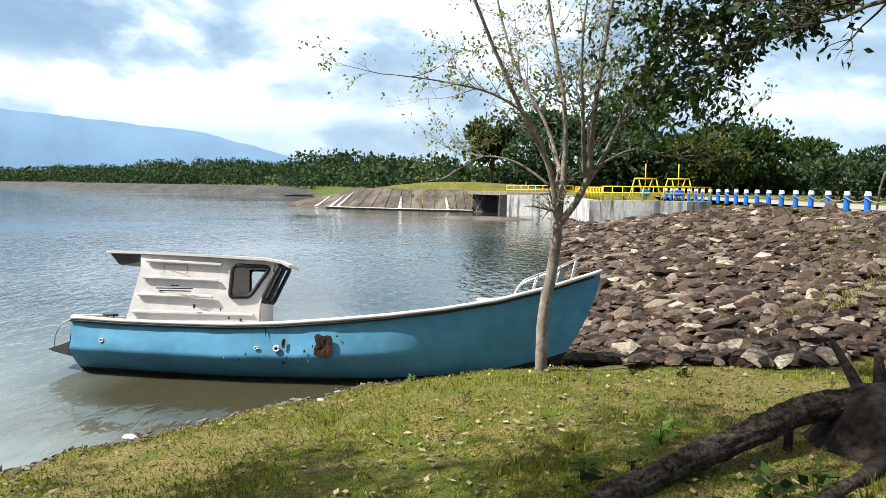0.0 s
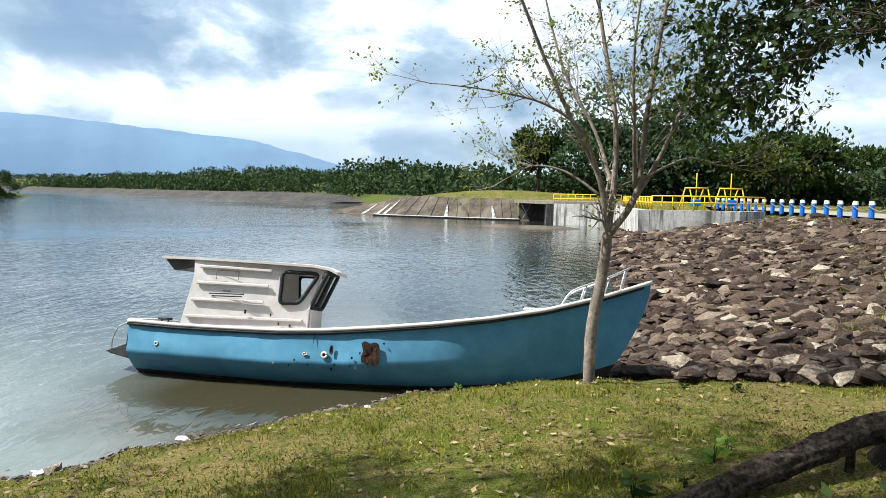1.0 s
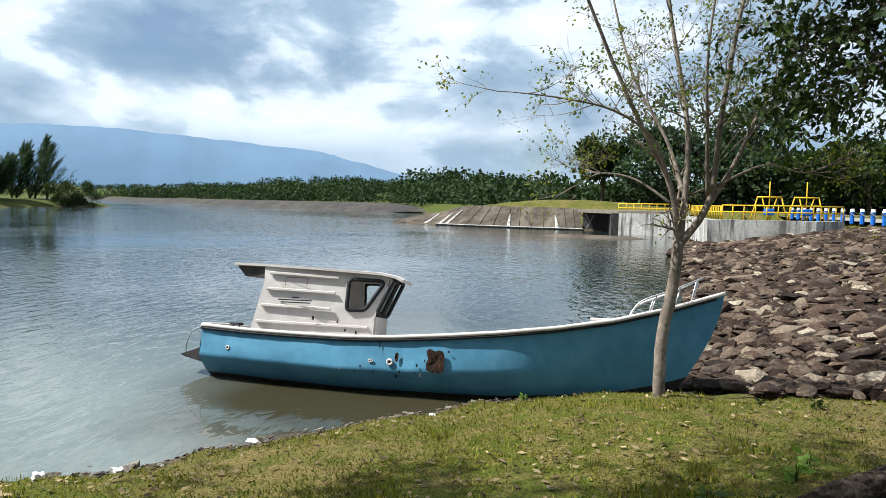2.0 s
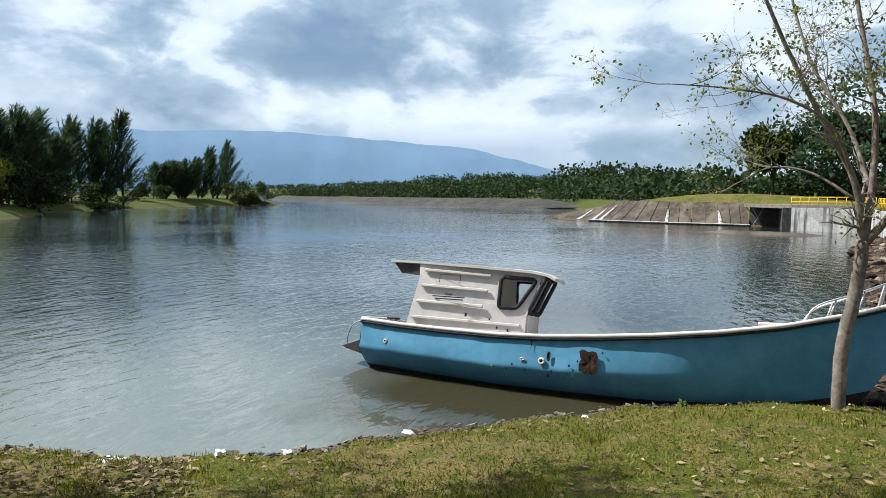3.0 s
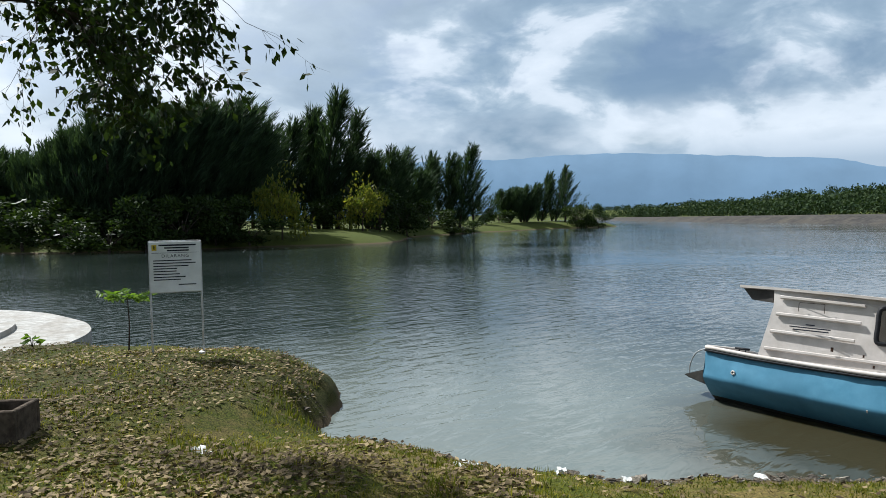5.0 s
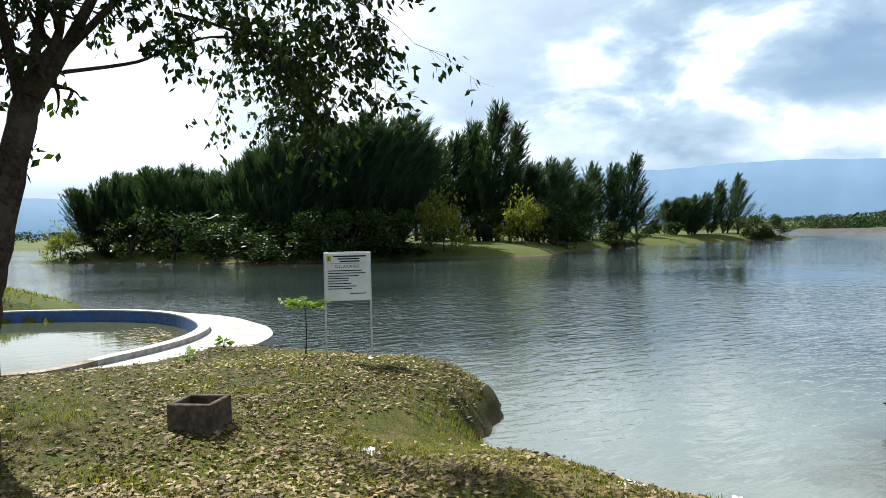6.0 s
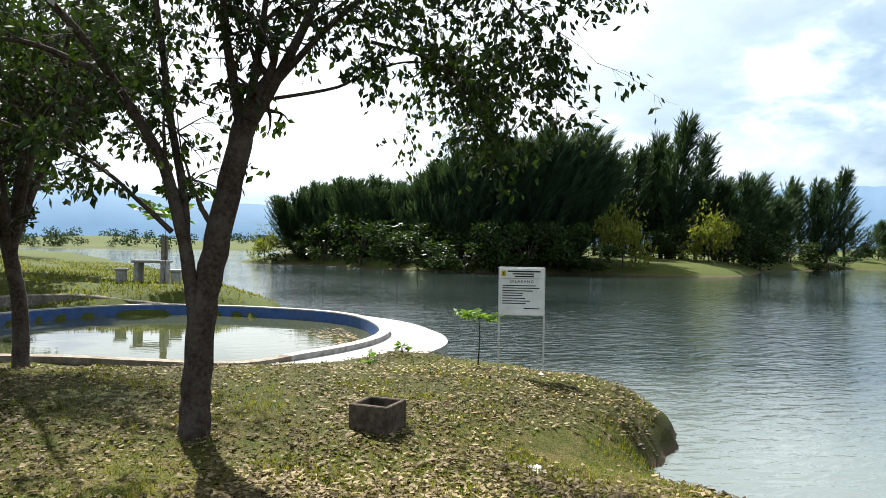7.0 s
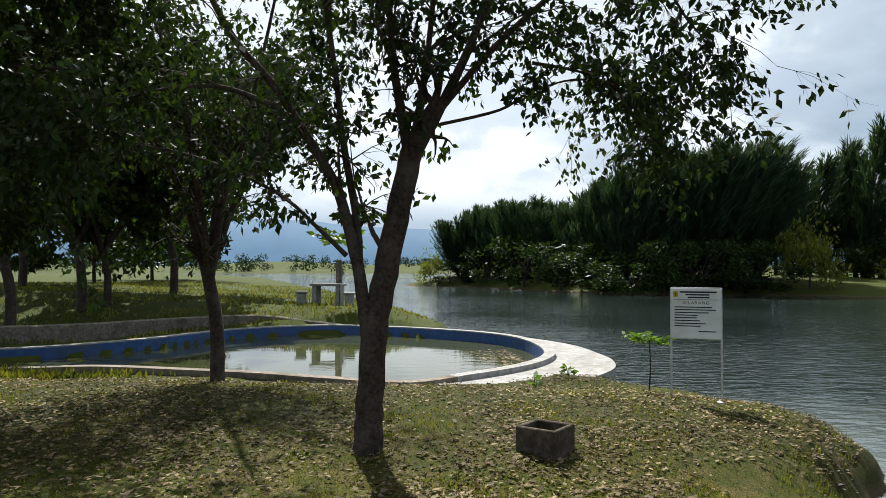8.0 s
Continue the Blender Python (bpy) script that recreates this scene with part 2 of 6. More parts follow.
M_BARK_DARK = surface("dark_bark", (0.026, 0.019, 0.015), (0.075, 0.056, 0.044), 26.0, (0.13, 0.11, 0.09), 3.5, 0.5, 0.95, 0.9, distance=0.02)
M_LOG = surface("rotten_bark", (0.010, 0.007, 0.005), (0.120, 0.092, 0.066), 30.0, (0.007, 0.005, 0.004), 7.0, 0.85, 0.95, 1.0, distance=0.05)
# stump wood takes a near-black tone that stands for the tree's shade
M_STUMP = surface("shade_dark_rotten_wood", (0.006, 0.005, 0.004), (0.034, 0.024, 0.017), 24.0, (0.05, 0.036, 0.025), 6.0, 0.4, 0.95, 1.0, distance=0.05)
M_LEAF_DARK = leafy("dark_leaf", (0.013, 0.025, 0.006), (0.042, 0.066, 0.012), 0.22)
M_LEAF_YELLOW = leafy("yellowing_leaf", (0.07, 0.10, 0.02), (0.22, 0.20, 0.03), 0.4)
M_LEAF_FRESH = leafy("fresh_leaf", (0.07, 0.13, 0.02), (0.15, 0.22, 0.035), 0.4)
M_NEEDLE = leafy("needle_spray", (0.020, 0.038, 0.018), (0.062, 0.096, 0.050), 0.2, 0.65)
M_WOOD_FAR = leafy("far_foliage", (0.014, 0.030, 0.012), (0.048, 0.068, 0.028), 0.15, 0.9)
M_GRASS = leafy("grass_blade", (0.035, 0.060, 0.003), (0.28, 0.235, 0.042), 0.3, 0.8)
M_LITTER = leafy("fallen_leaf", (0.028, 0.017, 0.008), (0.34, 0.26, 0.14), 0.1, 0.8)
M_CONCRETE = streaked("weathered_concrete", (0.30, 0.288, 0.265), (0.42, 0.405, 0.375), (0.04, 0.038, 0.036))
M_REVET = surface("stained_revetment", (0.034, 0.027, 0.021), (0.070, 0.056, 0.044), 2.2, (0.15, 0.125, 0.095), 0.5, 0.6, 0.95, 0.6)
M_DAM = surface("grey_dam_stone", (0.022, 0.021, 0.020), (0.055, 0.050, 0.045), 0.8, (0.075, 0.065, 0.05), 0.12, 0.6, 0.95, 0.6)
# dark tone that stands for shade in recesses and under the cabin roof
M_DARKCON = surface("shade_dark_concrete", (0.03, 0.028, 0.027), (0.07, 0.065, 0.06), 4.0, None, 1.0, 0.5, 0.9, 0.4)
M_WHITE = surface("whitewashed_concrete", (0.22, 0.21, 0.195), (0.37, 0.36, 0.335), 9.0, (0.18, 0.155, 0.125), 1.6, 0.7, 0.85, 0.4)
M_EARTHCON = surface("earth_stained_concrete", (0.16, 0.13, 0.10), (0.27, 0.23, 0.185), 9.0, (0.10, 0.085, 0.06), 1.8, 0.7, 0.95, 0.5)
M_OLDCON = surface("mossy_concrete", (0.10, 0.085, 0.065), (0.21, 0.18, 0.145), 14.0, (0.05, 0.045, 0.03), 3.5, 0.7, 0.95, 0.6)
M_BOXCON = surface("damp_brown_concrete", (0.045, 0.034, 0.025), (0.11, 0.085, 0.062), 16.0, (0.025, 0.022, 0.014), 4.0, 0.7, 0.95, 0.6)
M_POOLBLUE = surface("faded_blue_paint", (0.035, 0.075, 0.19), (0.06, 0.11, 0.25), 6.0, (0.08, 0.08, 0.07), 1.2, 0.5, 0.8, 0.2)
M_POSTBLUE = surface("blue_post_paint", (0.012, 0.085, 0.36), (0.02, 0.12, 0.44), 9.0, (0.02, 0.06, 0.2), 4.0, 0.4, 0.5, 0.1)
M_POSTWHITE = surface("white_post_paint", (0.72, 0.72, 0.66), (0.82, 0.82, 0.78), 9.0, (0.5, 0.46, 0.3), 4.0, 0.4, 0.6, 0.1)
M_YELLOW = surface("yellow_paint", (0.48, 0.30, 0.010), (0.60, 0.39, 0.02), 6.0, (0.35, 0.2, 0.02), 2.0, 0.5, 0.5, 0.1)
M_ROAD = surface("pale_road", (0.16, 0.15, 0.13), (0.24, 0.22, 0.19), 9.0, (0.12, 0.11, 0.08), 0.5, 0.5, 0.95, 0.3)
M_HULL = surface("blue_hull_paint", (0.060, 0.172, 0.258), (0.085, 0.215, 0.310), 5.0, (0.040, 0.115, 0.175), 1.3, 0.6, 0.5, 0.08, local=True)
M_CABIN = surface("aged_white_gelcoat", (0.42, 0.385, 0.355), (0.51, 0.47, 0.435), 7.0, (0.36, 0.31, 0.26), 2.2, 0.5, 0.5, 0.08, local=True)
M_RUST = surface("torn_rusty_patch", (0.010, 0.006, 0.005), (0.045, 0.022, 0.013), 40.0, (0.01, 0.008, 0.007), 12.0, 0.8, 0.95, 1.0, local=True)
M_BLACK = surface("black_rubber", (0.010, 0.010, 0.011), (0.022, 0.022, 0.024), 20.0, None, 1.0, 0.5, 0.55, 0.15, local=True)
M_STEEL = surface("dull_steel", (0.42, 0.43, 0.44), (0.58, 0.58, 0.58), 14.0, (0.25, 0.17, 0.11), 6.0, 0.4, 0.4, 0.1, 0.8, local=True)
# black stands for shade on the hull bottom; also the dark stern bracket
M_KEEL = surface("bottom_shade_and_bracket", (0.012, 0.012, 0.012), (0.035, 0.033, 0.03), 9.0, (0.06, 0.055, 0.045), 3.0, 0.5, 0.8, 0.5, local=True)
M_SIGN = surface("white_sign_sheet", (0.62, 0.63, 0.62), (0.70, 0.71, 0.70), 5.0, (0.5, 0.5, 0.47), 3.0, 0.4, 0.5, 0.05)
M_INK = surface("dark_ink", (0.012, 0.014, 0.02), (0.02, 0.022, 0.03), 20.0, None, 1.0, 0.5, 0.6, 0.02)
M_GOLD = surface("yellow_ink", (0.42, 0.32, 0.02), (0.5, 0.38, 0.03), 20.0, None, 1.0, 0.5, 0.6, 0.02)
M_LITTERWHITE = surface("white_plastic", (0.46, 0.46, 0.44), (0.60, 0.60, 0.58), 20.0, (0.4, 0.36, 0.3), 8.0, 0.5, 0.5, 0.2)


def glass_material():
    n = Nodes("window_glass")
    n.p.inputs["Transmission Weight"].default_value = 1.0
    n.p.inputs["IOR"].default_value = 1.1
    return n.done((0.9, 0.93, 0.93), 0.05)


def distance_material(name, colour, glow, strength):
    """Far mountains; the blue haze of kilometres of air is painted in as emission."""
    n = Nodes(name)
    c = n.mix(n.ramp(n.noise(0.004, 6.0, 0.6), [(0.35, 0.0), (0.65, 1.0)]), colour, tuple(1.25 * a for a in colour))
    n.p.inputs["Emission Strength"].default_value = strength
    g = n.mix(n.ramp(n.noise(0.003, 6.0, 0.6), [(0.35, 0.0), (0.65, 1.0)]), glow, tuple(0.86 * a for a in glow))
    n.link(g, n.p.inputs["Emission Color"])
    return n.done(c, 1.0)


M_GLASS = glass_material()
M_MOUNT = distance_material("far_mountain_haze", (0.02, 0.03, 0.04), (0.195, 0.305, 0.425), 0.46)


# ---- building helpers ----
def mesh_of(name, verts, faces, mat, smooth=False):
    me = bpy.data.meshes.new(name)
    me.from_pydata([tuple(v) for v in verts], [], [tuple(f) for f in faces])
    me.materials.append(mat)
    if smooth:
        me.polygons.foreach_set("use_smooth", [True] * len(me.polygons))
    me.update()
    return me


def quads_mesh(name, V, mat):
    """Loose quads from an array (count, 4, 3)."""
    n = len(V)
    me = bpy.data.meshes.new(name)
    me.vertices.add(4 * n)
    me.vertices.foreach_set("co", np.asarray(V, dtype=np.float32).ravel())
    me.loops.add(4 * n)
    me.loops.foreach_set("vertex_index", np.arange(4 * n, dtype=np.int32))
    me.polygons.add(n)
    me.polygons.foreach_set("loop_start", np.arange(0, 4 * n, 4, dtype=np.int32))
    me.materials.append(mat)
    me.update(calc_edges=True)
    me.validate()
    return me


def put(name, me, parent=None, label="", m=None):
    ob = new(name, me)
    if parent is not None:
        ob.parent = parent
    if m is not None:
        ob.matrix_basis = m
    if label:
        ob["label"] = label
    return ob


def part(name, bm, mat, parent, label="", smooth=False):
    me = bpy.data.meshes.new(name)
    bm.normal_update()
    bm.to_mesh(me)
    bm.free()
    me.materials.append(mat)
    if smooth:
        me.polygons.foreach_set("use_smooth", [True] * len(me.polygons))
    return put(name, me, parent, label)


def thing(name, m=None, **tags):
    ob = new(name)
    ob.empty_display_size = 0.1
    if m is not None:
        ob.matrix_basis = m
    return tagged(ob, **tags)


def box(sx, sy, sz, at=(0, 0, 0), bevel=0.01, bm=None, turn=None):
    """A bevelled block, centred at `at`."""
    b = bm or bmesh.new()
    g = bmesh.ops.create_cube(b, size=1.0)
    m = Matrix.Translation(at) @ (turn or Matrix.Identity(4)) @ Matrix.Diagonal((sx, sy, sz, 1))
    bmesh.ops.transform(b, matrix=m, verts=g["verts"])
    if bevel and bm is None:
        bmesh.ops.bevel(b, geom=b.edges[:], offset=min(bevel, 0.4 * min(sx, sy, sz)), segments=1, affect="EDGES")
    return b


def tube_arrays(pts, radii, n=8, cap=True, base=0):
    """A round tube along points; returns vertices and faces."""
    P = [Vector(p) for p in pts]
    V, F = [], []
    side = None
    for i, p in enumerate(P):
        d = (P[min(i + 1, len(P) - 1)] - P[max(i - 1, 0)]).normalized()
        if side is None:
            side = d.orthogonal().normalized()
        side = (side - d * side.dot(d)).normalized()
        other = d.cross(side)
        r = radii[i] if hasattr(radii, "__len__") else radii
        for k in range(n):
            a = 2 * math.pi * k / n
            V.append(p + r * (math.cos(a) * side + math.sin(a) * other))
    for i in range(len(P) - 1):
        for k in range(n):
            a, b = base + i * n + k, base + i * n + (k + 1) % n
            F.append((a, b, b + n, a + n))
    if cap:
        F.append(tuple(base + k for k in reversed(range(n))))
        F.append(tuple(base + (len(P) - 1) * n + k for k in range(n)))
    return V, F


def tube(name, pts, radii, mat, parent=None, n=8, label=""):
    V, F = tube_arrays(pts, radii, n)
    return put(name, mesh_of(name, V, F, mat, True), parent, label)


def curve_through(points, steps=8, closed=False):
    """A smooth line through the points."""
    P = [Vector(p) for p in points]
    n, out = len(P), []
    for i in range(n if closed else n - 1):
        if closed:
            a, b, c, d = P[(i - 1) % n], P[i], P[(i + 1) % n], P[(i + 2) % n]
        else:
            a, b, c, d = P[max(i - 1, 0)], P[i], P[i + 1], P[min(i + 2, n - 1)]
        for k in range(steps):
            t = k / steps
            out.append(0.5 * ((2 * b) + (c - a) * t + (2 * a - 5 * b + 4 * c - d) * t * t + (3 * b - a - 3 * c + d) * t ** 3))
    if not closed:
        out.append(P[-1])
    return out


rng = np.random.default_rng(7)


def leaf_quads(centres, length, width, droop=0.0, spread=1.0, direction=None, r=rng):
    """Diamond leaves (count, 4, 3) at the centres, turned at random; droop pulls their tips down."""
    n = len(centres)
    d = r.normal(size=(n, 3)) * spread
    if direction is not None:
        d = d + direction
    d[:, 2] -= droop
    d /= np.linalg.norm(d, axis=1, keepdims=True) + 1e-9
    s = np.cross(d, r.normal(size=(n, 3)))
    s /= np.linalg.norm(s, axis=1, keepdims=True) + 1e-9
    k = r.uniform(0.7, 1.3, size=(n, 1))
    L, W = length * k, width * k
    q = np.empty((n, 4, 3))
    q[:, 0] = centres
    q[:, 1] = centres + d * L * 0.45 + s * W * 0.5
    q[:, 2] = centres + d * L
    q[:, 3] = centres + d * L * 0.45 - s * W * 0.5
    return q


def hashed(ix, iy, seed):
    h = np.sin(ix * 127.1 + iy * 311.7 + seed * 74.7) * 43758.5453
    return h - np.floor(h)


def value_noise(x, y, seed=0):
    ix, iy = np.floor(x), np.floor(y)
    fx, fy = x - ix, y - iy
    fx, fy = fx * fx * (3 - 2 * fx), fy * fy * (3 - 2 * fy)
    a = hashed(ix, iy, seed) * (1 - fx) + hashed(ix + 1, iy, seed) * fx
    b = hashed(ix, iy + 1, seed) * (1 - fx) + hashed(ix + 1, iy + 1, seed) * fx
    return a * (1 - fy) + b * fy


def smooth(a, b, x):
    t = np.clip((x - a) / (b - a), 0, 1)
    return t * t * (3 - 2 * t)


def inside_distance(poly, X, Y):
    """Distance to the outline, positive inside; well outside its box a bound will do."""
    (lx, ly), (hx, hy) = np.min(poly, axis=0), np.max(poly, axis=0)
    gap = np.hypot(np.maximum(np.maximum(lx - X, X - hx), 0), np.maximum(np.maximum(ly - Y, Y - hy), 0))
    close = gap < 6.0
    if not close.all():
        out = -gap
        if close.any():
            out[close] = inside_distance(poly, X[close], Y[close])
        return out
    best = np.full(X.shape, 1e18)
    odd = np.zeros(X.shape, dtype=bool)
    n = len(poly)
    for i in range(n):
        (x0, y0), (x1, y1) = poly[i], poly[(i + 1) % n]
        dx, dy = x1 - x0, y1 - y0
        t = np.clip(((X - x0) * dx + (Y - y0) * dy) / (dx * dx + dy * dy), 0, 1)
        best = np.minimum(best, (X - x0 - t * dx) ** 2 + (Y - y0 - t * dy) ** 2)
        if y0 != y1:
            cross = ((y0 > Y) != (y1 > Y)) & (X < dx * (Y - y0) / dy + x0)
            odd ^= cross
    return np.where(odd, 1, -1) * np.sqrt(best)


# ---- ground ----
LAWN = [(2.2, 8.9), (0.6, 8.5), (-0.3, 8.2), (-1.0, 7.8), (-1.5, 7.25), (-2.1, 6.75), (-2.7, 6.25), (-3.1, 5.7), (-3.5, 5.25), (-3.95, 4.95), (-4.8, 4.62), (-5.65, 4.34),
        (-6.55, 3.95), (-6.95, 4.1), (-7.2, 4.45), (-7.6, 4.85), (-8.2, 5.2), (-8.8, 5.35), (-9.7, 5.2), (-10.6, 4.7), (-11.6, 4.0), (-13.2, 2.7), (-15, 1.5), (-20.5, -0.2), (-22.5, 0.7), (-24.2, 0.9),
        (-27, 0.2), (-32, -1.2), (-42, -3.5), (-58, -9), (-80, -17), (-120, -40), (-160, -130), (80, -160), (80, 8)]
EAST = [(1.6, 8.0), (2.2, 9.2), (3.2, 13), (4.86, 23), (5.45, 27.4), (6.4, 35.1), (9.0, 39.9), (9.3, 52), (4.9, 54.4), (2.2, 61.7), (-10.6, 68), (-16.7, 73), (-13, 90), (-25, 132), (-72, 185),
        (-202, 320), (-420, 560), (-640, 640), (-2200, 1900), (-1500, 3200), (3200, 3200), (3200, -3200), (120, -3200), (80, -160), (60, 5)]
ISLE = [(-60.5, 44.8), (-64, 36), (-66, 28), (-66, 20.5), (-78, 14), (-92, 9), (-98, 1.5), (-101, -2.5), (-118, -3), (-150, 40), (-165, 120), (-140, 175), (-95, 140), (-97, 118), (-90, 92), (-80, 68), (-66, 52)]
WEST = [(-340, -260), (-350, -80), (-380, 20), (-430, 170), (-520, 330), (-600, 520), (-645, 635), (-2200, 1900), (-3200, 1500), (-3200, -3200), (-300, -3200), (-160, -130)]
POOL = [(-11.75, -0.3), (-12.5, 0.9), (-13.85, 2.0), (-15.6, 2.55), (-18.2, 2.4), (-20.1, 1.4), (-21.8, -1.0), (-22.4, -3.4), (-20.9, -5.7), (-18.0, -7.2), (-15.8, -9.4), (-15.0, -13.0), (-13.4, -13.0), (-13.3, -8.5),
        (-13.5, -6.0), (-12.9, -3.3), (-12.3, -1.9)]
pool_line = curve_through([(x, y, 0) for x, y in POOL], 8, True)
POOL_XY = [(p.x, p.y) for p in pool_line]


def east_edge(Y):
    """Where the riprap meets the water."""
    return np.interp(Y, [7, 9.2, 13, 23, 27.4, 35.1, 39.9, 60], [1.6, 2.2, 3.2, 4.86, 5.45, 6.4, 8.0, 11])


def ground_height(X, Y):
    X, Y = np.asarray(X, dtype=float), np.asarray(Y, dtype=float)
    r = np.hypot(X, Y)
    d = inside_distance(LAWN, X, Y)
    d = d + (value_noise(X * 2.3, Y * 2.3, 3) - 0.5) * 0.22 * np.clip(1.5 - np.abs(d), 0, 1)
    gentle = 0.76 * (1 - np.exp(-np.maximum(d, 0) / 2.3))
    mid = 0.72 * (1 - np.exp(-np.maximum(d, 0) / 1.5))
    bank = 0.50 * (1 - np.exp(-np.maximum(d, 0) / 0.22)) + 0.33 * (1 - np.exp(-np.maximum(d, 0) / 3.0))
    w_mid, w_bank = smooth(-3.0, -4.2, X), smooth(-5.9, -7.0, X)
    lawn = gentle * (1 - w_mid) + mid * w_mid
    lawn = lawn * (1 - w_bank) + bank * w_bank
    flat = smooth(-9.0, -12.5, X)
    lawn = lawn * (1 - flat) + np.minimum(lawn, 0.50) * flat
    spit = smooth(-21.5, -25.5, X - 0.25 * (Y + 4)) * smooth(0.0, 2.5, d)
    lawn = lawn + spit * (0.42 + 0.5 * smooth(-3, -18, Y) + 0.15 * value_noise(X * 0.3, Y * 0.3, 9))
    behind = smooth(-5.5, -9.5, Y) * smooth(-18.5, -14, X)
    lawn = lawn + behind * 0.25
    land = np.where(d > 0, lawn, np.maximum(-1.5, d * np.where(X > -5.5, 0.14, 0.45)))
    # the stone slope and the crest
    rise = 1.45 * np.clip((X - east_edge(Y)) / 10.5, -0.6, 1.0)
    near = smooth(7.0, 8.6, Y) * smooth(75, 60, Y)
    slope = np.where(near > 0, rise * near + land * (1 - near), -3.0)
    e = inside_distance(EAST, X, Y)
    far = smooth(52, 60, Y) * smooth(3.0, 9.0, e) * 1.7 + np.where(e > 0, 0.0, np.maximum(-2.0, e * 0.3))
    hills = smooth(12, 140, e) * smooth(90, 200, r) * (2.0 + 2.0 * smooth(-40, -140, X) + 9.0 * value_noise(X / 90, Y / 90, 5) ** 1.5 + 3 * value_noise(X / 31, Y / 31, 6))
    hills *= 1 - 0.8 * smooth(-10, 25, X)
    hills += 5.0 * np.exp(-(((X + 34) / 25) ** 2 + ((Y - 250) / 40) ** 2)) + 1.0 * np.exp(-(((X - 2) / 10) ** 2 + ((Y - 74) / 6) ** 2))
    far = far + np.where(e > 0, hills, 0)
    east = np.where(Y > 60, far, np.where(e > 0, slope, -1.5))
    w = inside_distance(WEST, X, Y)
    west = np.where(w > 0, 1.2 * smooth(0, 20, w) + smooth(10, 150, w) * 7 * value_noise(X / 100, Y / 100, 8), -2.0)
    i = inside_distance(ISLE, X, Y) + 3 * (value_noise(X / 7, Y / 7, 2) - 0.5)
    isle = np.where(i > 0, 1.7 * (1 - np.exp(-np.maximum(i, 0) / 5)) + 0.2 * value_noise(X / 3, Y / 3, 4), np.maximum(-2, i * 0.3))
    z = np.maximum(np.maximum(land, np.where((Y > 7.0) & (X > 1.4), slope, -3)), np.maximum(np.maximum(east, west), isle))
    p = inside_distance(POOL_XY, X, Y)
    z = np.where(p > 0.12, -0.35, np.where(p > -0.9, np.minimum(z, 0.42), z))
    soft = (value_noise(X * 1.1, Y * 1.1, 11) - 0.5) * 0.06 + (value_noise(X * 5, Y * 5, 12) - 0.5) * 0.025
    return z + np.where(z > 0.05, soft, soft * 0.4)


def build_ground():
    az = np.radians(np.concatenate([np.arange(-128, 42, 0.3), np.arange(42, 232, 3.0)]))
    rad = [0.0, 0.4]
    while rad[-1] < 30:
        rad.append(rad[-1] * 1.015 + 0.002)
    while rad[-1] < 4500:
        rad.append(rad[-1] * 1.032)
    rad = np.array(rad[1:])
    A, Rr = np.meshgrid(az, rad)
    X, Y = Rr * np.sin(A), Rr * np.cos(A)
    Z = ground_height(X, Y)
    nr, na = X.shape
    me = bpy.data.meshes.new("ground")
    co = np.stack([X, Y, Z], -1).reshape(-1, 3)
    centre = np.array([[0, 0, float(ground_height(np.array([0.0]), np.array([0.0]))[0])]])
    me.vertices.add(nr * na + 1)
    me.vertices.foreach_set("co", np.concatenate([co, centre]).astype(np.float32).ravel())
    i, k = np.meshgrid(np.arange(nr - 1), np.arange(na), indexing="ij")
    k2 = (k + 1) % na
    q = np.stack([i * na + k, i * na + k2, (i + 1) * na + k2, (i + 1) * na + k], -1).reshape(-1, 4)[:, ::-1]
    kk = np.arange(na)
    tri = np.stack([np.full(na, nr * na), (kk + 1) % na, kk], -1)
    loops = np.concatenate([q.ravel(), tri.ravel()]).astype(np.int32)
    starts = np.concatenate([np.arange(len(q)) * 4, len(q) * 4 + np.arange(na) * 3]).astype(np.int32)
    me.loops.add(len(loops))
    me.loops.foreach_set("vertex_index", loops)
    me.polygons.add(len(starts))
    me.polygons.foreach_set("loop_start", starts)
    me.polygons.foreach_set("use_smooth", [True] * len(starts))
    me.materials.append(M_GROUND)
    me.update(calc_edges=True)
    me.validate()
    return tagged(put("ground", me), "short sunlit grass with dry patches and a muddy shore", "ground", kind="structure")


build_ground()


def ground_z(x, y):
    return float(ground_height(np.array([x]), np.array([y]))[0])


def build_water():
    n = 160
    V, F = [(0, 0, 0)], []
    for ring, r in enumerate((6, 12, 25, 60, 150, 400, 1200, 4400)):
        for k in range(n):
            V.append((r * math.sin(2 * math.pi * k / n), r * math.cos(2 * math.pi * k / n), 0))
    for k in range(n):
        F.append((0, 1 + (k + 1) % n, 1 + k))
        for ring in range(7):
            a, b = 1 + ring * n + k, 1 + ring * n + (k + 1) % n
            F.append((a, b, b + n, a + n))
    tagged(put("water", mesh_of("water", V, F, M_WATER)), "grey-green reservoir water with light ripples", "water", kind="structure")


build_water()


